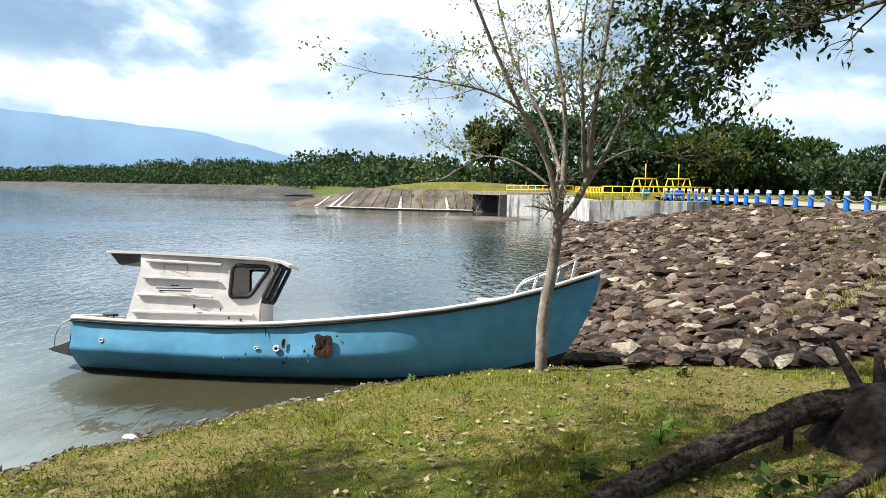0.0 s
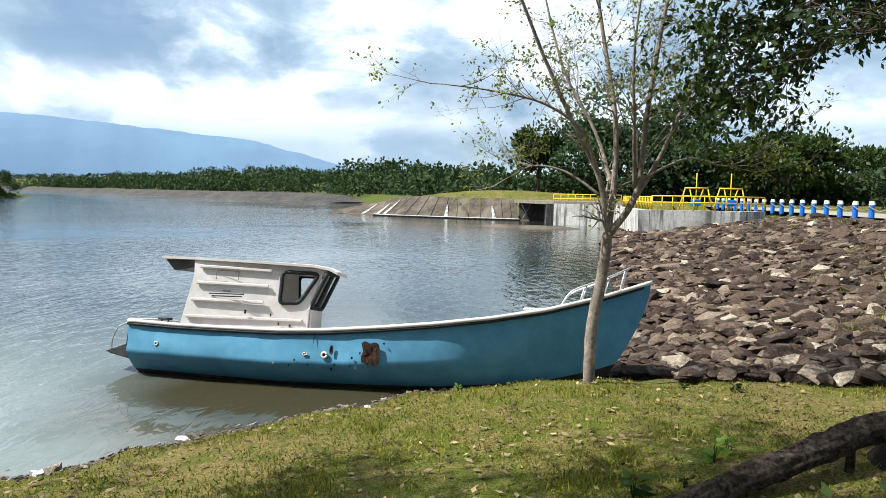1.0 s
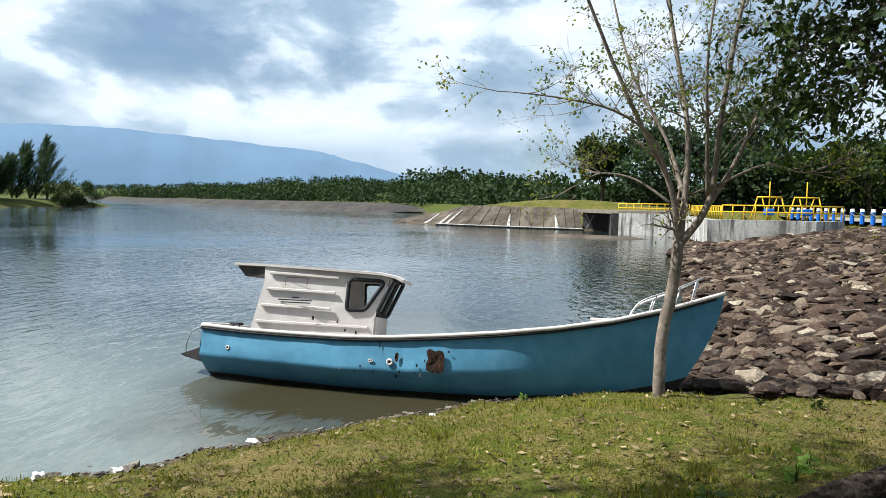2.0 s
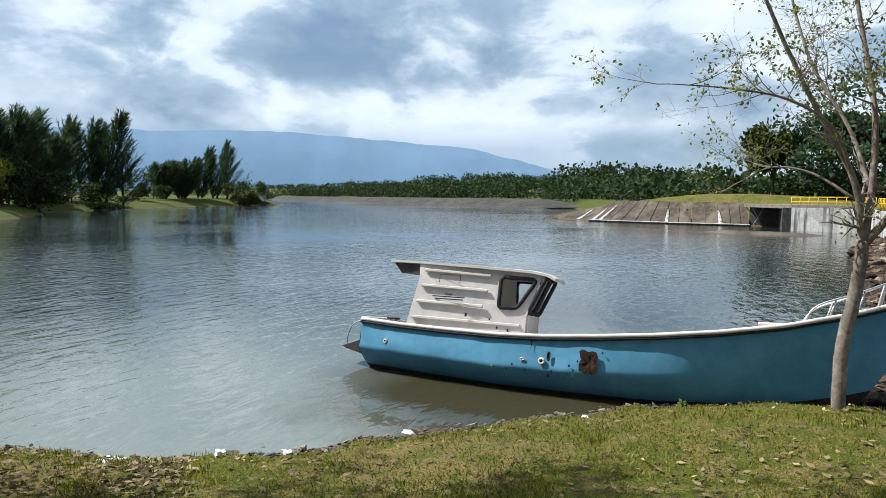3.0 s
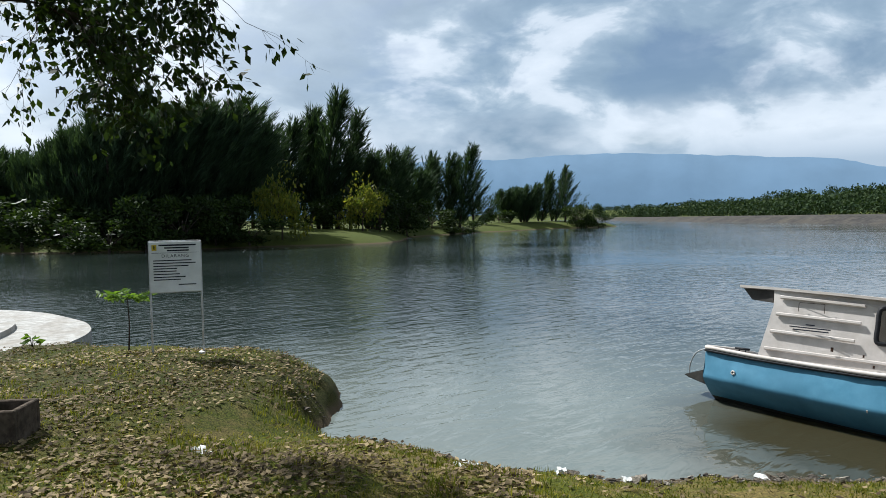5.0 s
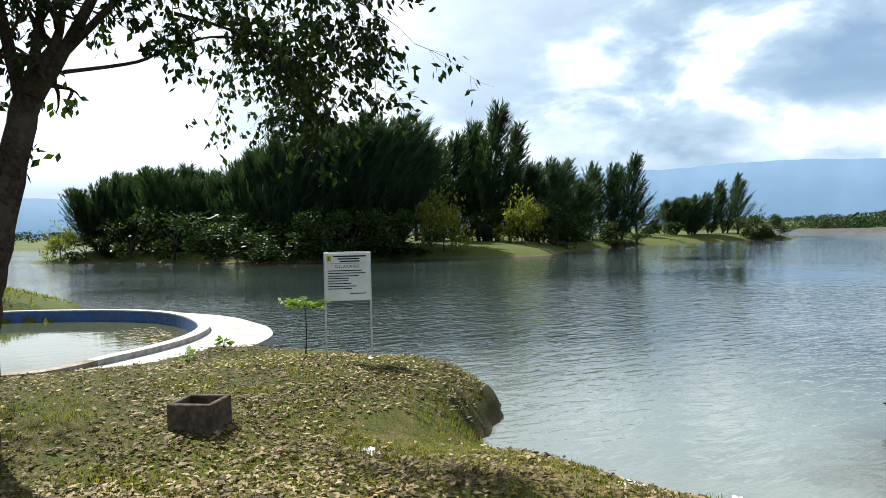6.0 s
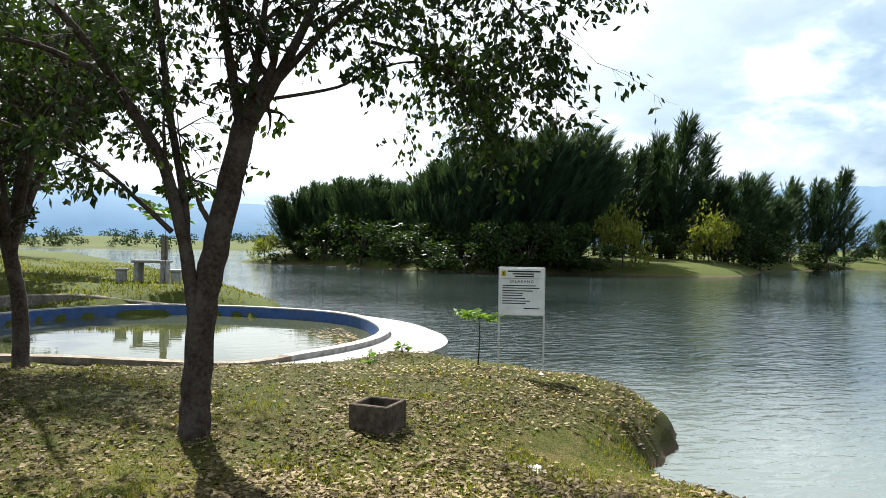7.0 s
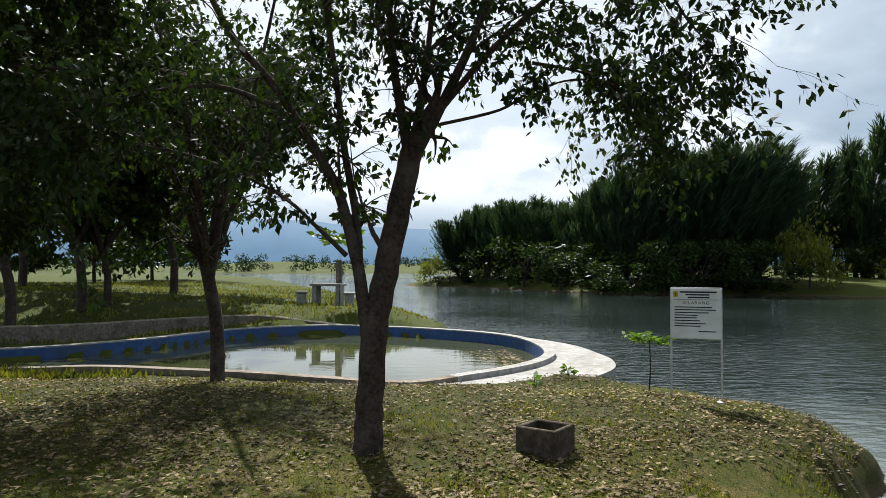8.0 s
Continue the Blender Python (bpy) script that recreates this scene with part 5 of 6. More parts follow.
# ---- fallen log and stump ----
def build_log():
    log = thing("fallen_log", label="rough dark fallen log propped on a stump in the grass", category="log")
    pts = curve_through([(0.05, 2.95, 0.64), (0.58, 3.27, 0.665), (1.22, 3.77, 0.72), (1.85, 4.15, 0.80), (2.35, 4.42, 0.88), (2.95, 4.55, 0.93)], 14)
    n = len(pts)
    sides = 40
    V, F = tube_arrays(pts, [0.052 + 0.040 * k / n + 0.010 * noise.noise(Vector((k * 0.6, 1, 2))) for k in range(n)], sides)
    # furrowed bark: ridges that wander along the log
    for i, v in enumerate(V):
        k, j = divmod(i, sides)
        a = 2 * math.pi * j / sides
        ridge = abs(noise.noise(Vector((math.cos(a) * 3.4 + 0.5 * math.sin(k * 0.13), math.sin(a) * 3.4, k * 0.10)))) + 0.5 * noise.noise(Vector((math.cos(a) * 8, math.sin(a) * 8, k * 0.45)))
        V[i] = v + (v - pts[k]) * (0.42 * ridge - 0.08)
    put("log", mesh_of("log", V, F, M_LOG, True), log)
    for base, top, ra, rb in (((2.18, 4.30, 0.55), (2.20, 4.32, 0.92), 0.03, 0.025), ((1.62, 3.2, 0.66), (2.2, 3.55, 0.80), 0.035, 0.03)):
        tube("branch_stub", curve_through([base, tuple((a + b) / 2 + 0.015 for a, b in zip(base, top)), top], 4), [ra + (rb - ra) * k / 8 for k in range(9)], M_LOG, log, 8)
    stump = thing("tree_stump", label="big rotten stump with broken prongs, coloured dark for tree shade", category="stump")
    V, F = [], []
    rings = [(0.0, 0.70), (0.12, 0.58), (0.24, 0.50), (0.34, 0.44), (0.42, 0.34), (0.47, 0.15)]
    n = 22
    g = ground_z(2.85, 4.3) - 0.08
    for k, (h, rr) in enumerate(rings):
        for j in range(n):
            a = 2 * math.pi * j / n
            w = rr * (1 + 0.25 * noise.noise(Vector((math.cos(a) * 1.5, math.sin(a) * 1.5, h * 1.5 + 4))))
            V.append((3.0 + w * math.cos(a), 4.28 + w * math.sin(a), g + h + 0.06 * noise.noise(Vector((a, h, 8)))))
    for k in range(len(rings) - 1):
        for j in range(n):
            F.append((k * n + j, k * n + (j + 1) % n, (k + 1) * n + (j + 1) % n, (k + 1) * n + j))
    F.append(tuple((len(rings) - 1) * n + j for j in range(n)))
    put("stump_body", mesh_of("stump_body", V, F, M_STUMP, True), stump)
    for pts, ra in (([(2.82, 4.55, 0.90), (2.74, 4.62, 1.08), (2.64, 4.68, 1.28)], 0.05), ([(2.92, 4.55, 0.90), (2.93, 4.60, 1.05), (2.92, 4.62, 1.20)], 0.06), ([(2.6, 4.0, 0.7), (2.3, 3.75, 0.68), (2.0, 3.7, 0.62)], 0.07)):
        tube("prong", curve_through(pts, 4), [ra * (1 - 0.6 * k / 8) for k in range(9)], M_STUMP, stump, 9)


build_log()


# ---- saplings and weeds ----
def build_sapling(x, y, h, seed, label):
    s = thing("sapling", label=label, category="sapling")
    g = ground_z(x, y)
    r = random.Random(seed)
    tube("stem", curve_through([(x, y, g - 0.05), (x + 0.01, y + 0.02, g + 0.5 * h), (x, y, g + h)], 4), [0.014 - 0.008 * k / 8 for k in range(9)], M_BARK_DARK, s, 6)
    C, D = [], []
    for k in range(13):
        a, e = r.uniform(0, 6.28), r.uniform(-0.1, 0.35)
        L = r.uniform(0.22, 0.42) * h / 1.0
        d = Vector((math.cos(a), math.sin(a), e))
        top = Vector((x, y, g + h * r.uniform(0.86, 1.0)))
        tube("stalk", [top, top + d * L * 0.5, top + d * L + Vector((0, 0, -0.04))], 0.004, M_LEAF_FRESH, s, 3)
        for j in range(16):
            C.append(tuple(top + d * L * (0.35 + 0.65 * j / 15) + Vector((0, 0, -0.02))))
            sd = Vector((-d.y, d.x, -0.3)) * (1 if j % 2 else -1)
            D.append(tuple(sd * 1.6 + d))
    q = leaf_quads(np.array(C), 0.13 * h, 0.05 * h, 0.3, 0.25, np.array(D), np.random.default_rng(seed))
    put("leaves", quads_mesh("leaves", q, M_LEAF_FRESH), s, "bright green feathery leaves")


build_sapling(-10.15, 3.15, 0.85, 1, "young bright green sapling beside the notice board")
build_sapling(-25.0, -3.1, 2.6, 2, "young feathery green tree beside the picnic table")


def build_weed(x, y, size, seed, label, mat=None):
    w = thing("weed", label=label, category="plant")
    g = ground_z(x, y)
    r = np.random.default_rng(seed)
    n = 14
    a = r.uniform(0, 6.28, n)
    C = np.stack([x + 0.3 * size * np.cos(a) * r.uniform(0, 1, n), y + 0.3 * size * np.sin(a) * r.uniform(0, 1, n), g + size * r.uniform(0.15, 0.9, n)], -1)
    D = np.stack([np.cos(a), np.sin(a), r.uniform(-0.2, 0.7, n)], -1) * 2
    put("leaves", quads_mesh("leaves", leaf_quads(C, 0.6 * size, 0.34 * size, 0.2, 0.4, D, r), mat or M_LEAF_FRESH), w)
    for c in C[:6]:
        V, F = tube_arrays([(x, y, g - 0.02), tuple(c)], 0.004, 3, False)
        put("stalk", mesh_of("stalk", V, F, M_LEAF_DARK), w)


for k, (x, y, s) in enumerate(((0.78, 3.75, 0.24), (1.12, 3.98, 0.12), (1.55, 4.6, 0.22), (1.42, 4.4, 0.20), (2.3, 6.6, 0.16), (1.75, 3.55, 0.26), (2.0, 3.6, 0.28), (-0.32, 7.55, 0.13), (1.95, 7.0, 0.14), (1.45, 3.3, 0.22))):
    build_weed(x, y, 0.62 * s, 60 + k, "broad-leaved weed growing in the short grass", M_LEAF_FRESH if k in (2, 3, 7) else M_LEAF_DARK)
for k, (x, y, s) in enumerate(((-12.2, 2.4, 0.2), (-10.9, 1.6, 0.2), (-12.6, -1.4, 0.2))):
    build_weed(x, y, s, 80 + k, "low green weed at the pool's edge")


# ---- litter on the shore ----
def build_litter_piece(name, x, y, sx, sy, sz, turn, label, category):
    sx, sy, sz = 0.62 * sx, 0.62 * sy, 0.55 * sz
    t = thing(name, pose(x, y, ground_z(x, y) + sz * 0.4) @ pose(0, 0, 0, 6, 9, turn), label=label, category=category)
    bm = box(sx, sy, sz, (0, 0, 0), 0)
    bmesh.ops.subdivide_edges(bm, edges=bm.edges[:], cuts=2, use_grid_fill=True)
    for v in bm.verts:
        v.co += Vector((noise.noise(v.co * 30), noise.noise(v.co * 30 + Vector((5, 0, 0))), noise.noise(v.co * 30 + Vector((0, 5, 0))))) * min(sx, sy) * 0.22
    part("crumpled_sheet", bm, M_LITTERWHITE, t)


for x, y, sx, sy, sz, a, lab in ((-2.72, 6.05, 0.30, 0.12, 0.04, 20, "flat white stone-like scrap at the waterline"), (-3.82, 4.62, 0.12, 0.10, 0.12, 50, "crumpled clear plastic cup in the grass"), (-4.25, 3.95, 0.22, 0.10, 0.02, 30, "white paper scrap on the grass"),
                                 (-4.15, 3.75, 0.20, 0.08, 0.02, -10, "white paper scrap on the grass"), (-3.45, 5.05, 0.16, 0.12, 0.05, 70, "pale crumpled bag among pebbles"), (-5.6, 2.25, 0.22, 0.16, 0.04, 15, "pale crumpled bag on dry leaves"),
                                 (-1.2, 6.85, 0.12, 0.08, 0.03, 15, "white plastic scrap on the shore"), (-9.05, 3.72, 0.12, 0.09, 0.06, 35, "white scrap at the foot of the sign"), (5.2, 15.8, 0.5, 0.3, 0.1, 35, "white plastic bag caught on the stones")):
    build_litter_piece("litter", x, y, sx, sy, sz, a, lab, "litter")


# ---- stone slope, posts, road ----
def stone_arrays(r, n=17):
    """A faceted boulder as a hull of random points, about unit size."""
    bm = bmesh.new()
    for k in range(n):
        v = Vector((r.gauss(0, 1), r.gauss(0, 1), r.gauss(0, 1))).normalized() * r.uniform(0.8, 1.0)
        q = max(abs(v.x), abs(v.y), abs(v.z)) ** 0.35
        bm.verts.new((v.x / q, v.y / q * 0.60, v.z / q * 0.30))
    res = bmesh.ops.convex_hull(bm, input=bm.verts[:])
    bmesh.ops.delete(bm, geom=list({g for g in res["geom_interior"] + res["geom_unused"] if isinstance(g, bmesh.types.BMVert)}), context="VERTS")
    bm.verts.index_update()
    V = np.array([tuple(v.co) for v in bm.verts])
    F = [tuple(v.index for v in f.verts) for f in bm.faces]
    bm.free()
    return V, F


def turn_matrix(r, tilt=11):
    return np.array(Euler((radians(r.gauss(6, tilt)), radians(r.gauss(-6, tilt)), radians(r.gauss(38, 26)))).to_matrix())


def build_riprap():
    r = random.Random(12)
    shapes = [stone_arrays(r) for k in range(14)]
    meshes = [mesh_of("stone", V * 0.5, F, M_STONE) for V, F in shapes]
    slope = thing("riprap_slope", label="slope of piled dark rough boulders down to the water", category="stone slope", kind="structure")
    spots = []
    y = 7.3
    while y < 58:
        size = float(np.interp(y, [7, 11, 18, 58], [0.23, 0.235, 0.28, 0.42]))
        x = float(east_edge(y)) - 0.9
        end = float(np.interp(y, [7.3, 9, 12, 22, 60], [6.0, 9.5, 11.5, 14.6, 15.6])) + 0.6
        while x < end:
            spots.append((x + r.gauss(0, 0.12), y + r.gauss(0, 0.12), size * math.exp(r.gauss(0, 0.33))))
            x += size * 0.62
        y += size * 0.46
    lawn_edge = lambda x: 7.25 + 0.16 * max(0.0, x - 1.6) + 0.12 * math.sin(x * 3)
    spots = [s for s in spots if s[1] > lawn_edge(s[0]) and not (s[0] < 2.35 and s[1] < 8.6 and s[0] < 1.9 + 0.3 * (s[1] - 7))]
    zs = ground_height(np.array([s[0] for s in spots]), np.array([s[1] for s in spots]))
    order = sorted(range(len(spots)), key=lambda k: spots[k][1] + 0.25 * abs(spots[k][0] - 4))
    V, F, base = [], [], 0
    for rank, k in enumerate(order):
        x, y, s = spots[k]
        T = turn_matrix(r)
        j = r.randrange(len(shapes))
        at = np.array([x, y, zs[k] + s * 0.16 + r.uniform(-0.03, 0.06)])
        if rank < 300:
            ob = new("stone", meshes[j])
            ob.parent = slope
            m = Matrix(T.tolist()).to_4x4()
            m.translation = Vector(at)
            ob.matrix_basis = m @ Matrix.Diagonal((s * 1.25, s * 1.25, s * 1.15, 1))
        else:
            P = (shapes[j][0] * 0.62 * s) @ T.T + at
            V.append(P)
            F += [tuple(i + base for i in f) for f in shapes[j][1]]
            base += len(P)
    ob = put("far_stones", mesh_of("far_stones", np.concatenate(V), F, M_STONE), slope, "far dark boulders")
    ob["kind"] = "stuff"
    # tufts between the stones and along the crest
    nr = np.random.default_rng(9)
    n = 1800
    yy = 5 + 46 * nr.uniform(0, 1, n) ** 1.5
    yy = yy + 5
    xx = east_edge(yy) + (nr.uniform(0.0, 1, n) ** 0.35) * (np.interp(yy, [8, 12, 22, 60], [5, 8.5, 10, 7.5]))
    keep = value_noise(xx * 0.7, yy * 0.7, 31) > 0.56
    xx, yy = xx[keep], yy[keep]
    c = np.stack([xx, yy, ground_height(xx, yy) + 0.10], -1)
    c = np.repeat(c, 12, axis=0) + nr.normal(size=(len(c) * 12, 3)) * [0.10, 0.10, 0.03]
    q = leaf_quads(c, 0.085, 0.016, 0, 0.6, np.array([[0, 0, 1.0]]), nr)
    tagged(put("slope_weeds", quads_mesh("slope_weeds", q, M_GRASS)), "dry weeds and grass between the boulders", "grass", kind="stuff")


build_riprap()


def build_posts():
    post = thing("bollard", pose(15.9, 25.0, 1.40), label="blue guard post with a white cap on the dam crest", category="guard post", group="guard posts along the crest")
    bm = bmesh.new()
    bmesh.ops.create_cone(bm, cap_ends=True, segments=10, radius1=0.118, radius2=0.112, depth=0.68)
    bmesh.ops.translate(bm, verts=bm.verts[:], vec=(0, 0, 0.34))
    part("shaft", bm, M_POSTBLUE, post, "bright blue shaft")
    bm = bmesh.new()
    bmesh.ops.create_cone(bm, cap_ends=True, segments=10, radius1=0.126, radius2=0.10, depth=0.16)
    bmesh.ops.translate(bm, verts=bm.verts[:], vec=(0, 0, 0.76))
    part("cap", bm, M_POSTWHITE, post, "white painted cap")
    V, F = tube_arrays(curve_through([(0.1, 0, 0.62), (0.02, 0.75, 0.42), (-0.06, 1.52, 0.62)], 6), 0.025, 6)
    put("chain", mesh_of("chain", V, F, M_OLDCON, True), post, "sagging grey chain")
    for k in range(1, 21):
        y = 25.0 + 1.52 * k
        copy_thing(post, pose(15.9 + 0.08 * k, y, 1.40))
    # roadway along the crest
    V, F = [], []
    for k in range(40):
        y = 12 + k * 1.4
        for dx in (0.6, 3.2, 5.8):
            V.append((15.6 + 0.053 * (y - 25) + dx, y, 1.53 + (0.03 if dx == 3.2 else 0)))
    for k in range(39):
        for j in range(2):
            a = 3 * k + j
            F.append((a, a + 1, a + 4, a + 3))
    tagged(put("road", mesh_of("road", V, F, M_ROAD)), "pale narrow road along the dam crest", "road", kind="structure")
    # leaning pole by the road
    p = thing("pole", pose(17.0, 27.6, 1.45), label="thin brown pole with a small head by the road", category="pole")
    tube("shaft", [(0, 0, 0), (0.08, 0, 0.9), (0.28, 0, 1.7)], 0.045, M_BARK_DARK, p, 6)
    part("head", box(0.16, 0.08, 0.36, (0.29, 0, 1.75), 0.02), M_RUST, p, "small rusty plate")


build_posts()


# ---- spillway ----
def slab(name, pts, z0, z1, mat, label, category="wall", back=1.0):
    """An upright wall along plan points, with thickness behind it."""
    V, F = [], []
    n = len(pts)
    for k, (x, y) in enumerate(pts):
        a, b = Vector(pts[max(k - 1, 0)]), Vector(pts[min(k + 1, n - 1)])
        t = (b - a).normalized()
        s = Vector((-t.y, t.x)) * back
        V += [(x, y, z0), (x, y, z1), (x + s.x, y + s.y, z1), (x + s.x, y + s.y, z0)]
    for k in range(n - 1):
        a = 4 * k
        for j in range(3):
            F.append((a + j, a + j + 4, a + j + 5, a + j + 1))
    F += [(0, 1, 2, 3), tuple(4 * (n - 1) + j for j in (3, 2, 1, 0))]
    return tagged(put(name, mesh_of(name, V, F, mat)), label, category, kind="structure")


slab("wall_gate", [(8.9, 39.8), (13.5, 39.0), (15.3, 40.2)], -1.0, 1.55, M_CONCRETE, "streaked pale concrete gate wall beside the water")
slab("wall_channel", [(9.5, 52.2), (8.88, 39.85)], -1.0, 1.54, M_CONCRETE, "streaked concrete side wall of the spillway channel", back=-0.6)
slab("wall_north", [(4.9, 54.4), (9.6, 52.0)], -1.0, 1.62, M_CONCRETE, "white streaked concrete wall across the channel")
# recess walls are coloured near black in place of the shadow inside
slab("wall_recess", [(2.6, 63.0), (5.2, 62.2)], -1.0, 1.72, M_DARKCON, "sluice recess wall coloured black for its shadow")
slab("wall_return", [(5.3, 62.0), (4.95, 54.4)], -1.0, 1.6, M_DARKCON, "dark side wall of the sluice recess", back=-0.6)
deck_pts = [(4.9, 54.5), (2.2, 61.0), (2.2, 64), (9.6, 60), (9.6, 52.2)]
tagged(put("deck_slab", mesh_of("deck_slab", [(x, y, z) for z in (1.55, 1.80) for x, y in deck_pts], [(0, 1, 2, 3, 4), (9, 8, 7, 6, 5)] + [(i, (i + 1) % 5, 5 + (i + 1) % 5, 5 + i) for i in range(5)], M_OLDCON)), "old concrete slab over the sluice", "slab", kind="structure")


def build_revetment():
    rev = thing("revetment", label="brown stained concrete revetment of the spillway bank", category="embankment", kind="structure")
    foot = curve_through([(2.6, 62.2, -0.2), (-3, 64.2, -0.2), (-10.6, 68, -0.2), (-13.5, 71.5, -0.1), (-17, 73.5, -0.1)], 6)
    crest = curve_through([(2.4, 65.0, 1.75), (-3, 67.4, 1.8), (-8.6, 71.4, 1.75), (-12.0, 74.0, 1.0), (-16.6, 74.4, 0.15)], 6)
    n = len(foot) - 1
    for k in range(n):
        g = 0.03
        a, b, c, d = foot[k], foot[k + 1], crest[k + 1], crest[k]
        lift = Vector((0, -0.12, 0.12))
        P = [a.lerp(b, g) + lift, b.lerp(a, g) + lift, c.lerp(d, g) + lift, d.lerp(c, g) + lift]
        V = P + [p - lift * 2.5 for p in P]
        put("panel", mesh_of("panel", V, [(0, 1, 2, 3), (7, 6, 5, 4), (0, 4, 5, 1), (1, 5, 6, 2), (2, 6, 7, 3), (3, 7, 4, 0)], M_REVET), rev)
        if k in (3, 7, 12, 13, 17):
            e = a + lift * 1.6
            f = a.lerp(d, 0.4 + 0.5 * random.random()) + lift * 1.6
            put("pale_joint", mesh_of("pale_joint", [e, e + Vector((0.35, -0.1, 0)), f + Vector((0.12, -0.1, 0)), f, e - lift, f - lift], [(0, 1, 2, 3), (0, 3, 5, 4)], M_CONCRETE), rev, "pale broken joint")
    V = [p + Vector((0, -0.3, 0.02)) for p in foot[:14]] + [p + Vector((0, -0.9, 0.32)) for p in foot[:14]] + [p + Vector((0, 0.3, 0.34)) for p in foot[:14]]
    F = [(i, i + 1, 15 + i, 14 + i) for i in range(13)] + [(14 + i, 15 + i, 29 + i, 28 + i) for i in range(13)]
    put("toe_ledge", mesh_of("toe_ledge", V, F, M_CONCRETE), rev, "pale ledge at the waterline")
    # beams across the recess
    for a, b in (((2.3, 62.4, 1.5), (3.6, 62.2, 0.0)), ((3.6, 62.0, 1.5), (2.9, 62.2, 0.1)), ((2.7, 62.2, 1.6), (3.3, 62.0, 0.5))):
        tube("brace", [a, b], 0.05, M_CONCRETE, rev, 5)
    # mud bar in the water
    V, F = [], []
    m = 40
    for k in range(m):
        a = 2 * math.pi * k / m
        w = 1 + 0.2 * noise.noise(Vector((math.cos(a) * 2, math.sin(a) * 2, 3)))
        V.append((2.7 + 3.9 * w * math.cos(a), 49.0 - 0.5 * math.cos(a) * 2.2 + 1.4 * w * math.sin(a), -0.05))
    for k in range(m):
        V.append((2.7 + (V[k][0] - 2.7) * 0.6, 49 + (V[k][1] - 49) * 0.6, 0.14))
    V.append((2.7, 49, 0.18))
    F = [(k, (k + 1) % m, m + (k + 1) % m, m + k) for k in range(m)] + [(m + k, m + (k + 1) % m, 2 * m) for k in range(m)]
    tagged(put("mud_bar", mesh_of("mud_bar", V, F, M_REVET, True)), "low brown mud bar in the water", "mud bank", kind="structure")


build_revetment()


def build_railing(pts, z, h, label):
    rail = thing("railing", label=label, category="railing", group="yellow railings of the spillway")
    line = [Vector((x, y, z)) for x, y in pts]
    for f in (1.0, 0.55):
        tube("rail", [p + Vector((0, 0, h * f)) for p in line], 0.035, M_YELLOW, rail, 6)
    for a, b in zip(line, line[1:]):
        n = max(1, int((b - a).length / 0.55))
        for k in range(n + 1):
            p = a.lerp(b, k / n)
            tube("baluster", [p, p + Vector((0, 0, h))], 0.03, M_YELLOW, rail, 5)


build_railing([(9.0, 39.95), (13.4, 39.2), (15.3, 40.4)], 1.55, 0.78, "yellow pipe railing on the gate wall")
build_railing([(4.9, 54.6), (9.6, 52.3)], 1.62, 0.72, "yellow pipe railing across the channel")
build_railing([(9.1, 40.2), (9.7, 52)], 1.55, 0.72, "yellow pipe railing along the channel side")


def build_hoist(x, y, label):
    h = thing("gate_hoist", pose(x, y, 1.55), label=label, category="hoist", group="gate hoists on the wall")
    for s in (-0.5, 0.5):
        for lean_ in (-0.45, 0.45):
            tube("leg", [(s + lean_, 0, 0), (s + lean_ * 0.25, 0, 1.25)], 0.035, M_YELLOW, h, 6)
        tube("crossbar", [(s - 0.25, 0, 0.8), (s + 0.25, 0, 0.8)], 0.035, M_YELLOW, h, 6)
    tube("top_beam", [(-0.65, 0, 1.25), (0.65, 0, 1.25)], 0.045, M_YELLOW, h, 6)
    tube("spindle", [(0, 0, 0.1), (0, 0, 2.1)], 0.03, M_YELLOW, h, 6)
    part("gearbox", box(0.5, 0.4, 0.35, (0, 0, 0.45), 0.04), M_POSTBLUE, h, "blue gearbox")


build_hoist(11.6, 40.6, "yellow gate hoist frame above the gate wall")
build_hoist(13.6, 40.9, "yellow gate hoist frame above the gate wall")


# ---- foliage far off ----
def crown_mesh(name, seed, blobs, count, size, mat, upward=0.3, drop=0.0):
    """Leaf clumps scattered in the shells of several ellipsoids (x, y, z, rx, ry, rz)."""
    r = np.random.default_rng(seed)
    out = []
    per = count // len(blobs)
    for bx, by, bz, rx, ry, rz in blobs:
        d = r.normal(size=(per, 3))
        d /= np.linalg.norm(d, axis=1, keepdims=True)
        k = r.uniform(0.45, 1.0, (per, 1)) ** 0.5
        k *= 0.72 + 0.5 * value_noise(d[:, 0] * 2.5 + seed, d[:, 1] * 2.5 + 3 * d[:, 2], seed)[:, None]
        c = d * k * [rx, ry, rz] + [bx, by, bz]
        out.append(leaf_quads(c, size, size * 0.55, drop, 0.8, d * 0.6 + [0, 0, upward], r))
    return quads_mesh(name, np.concatenate(out), mat)


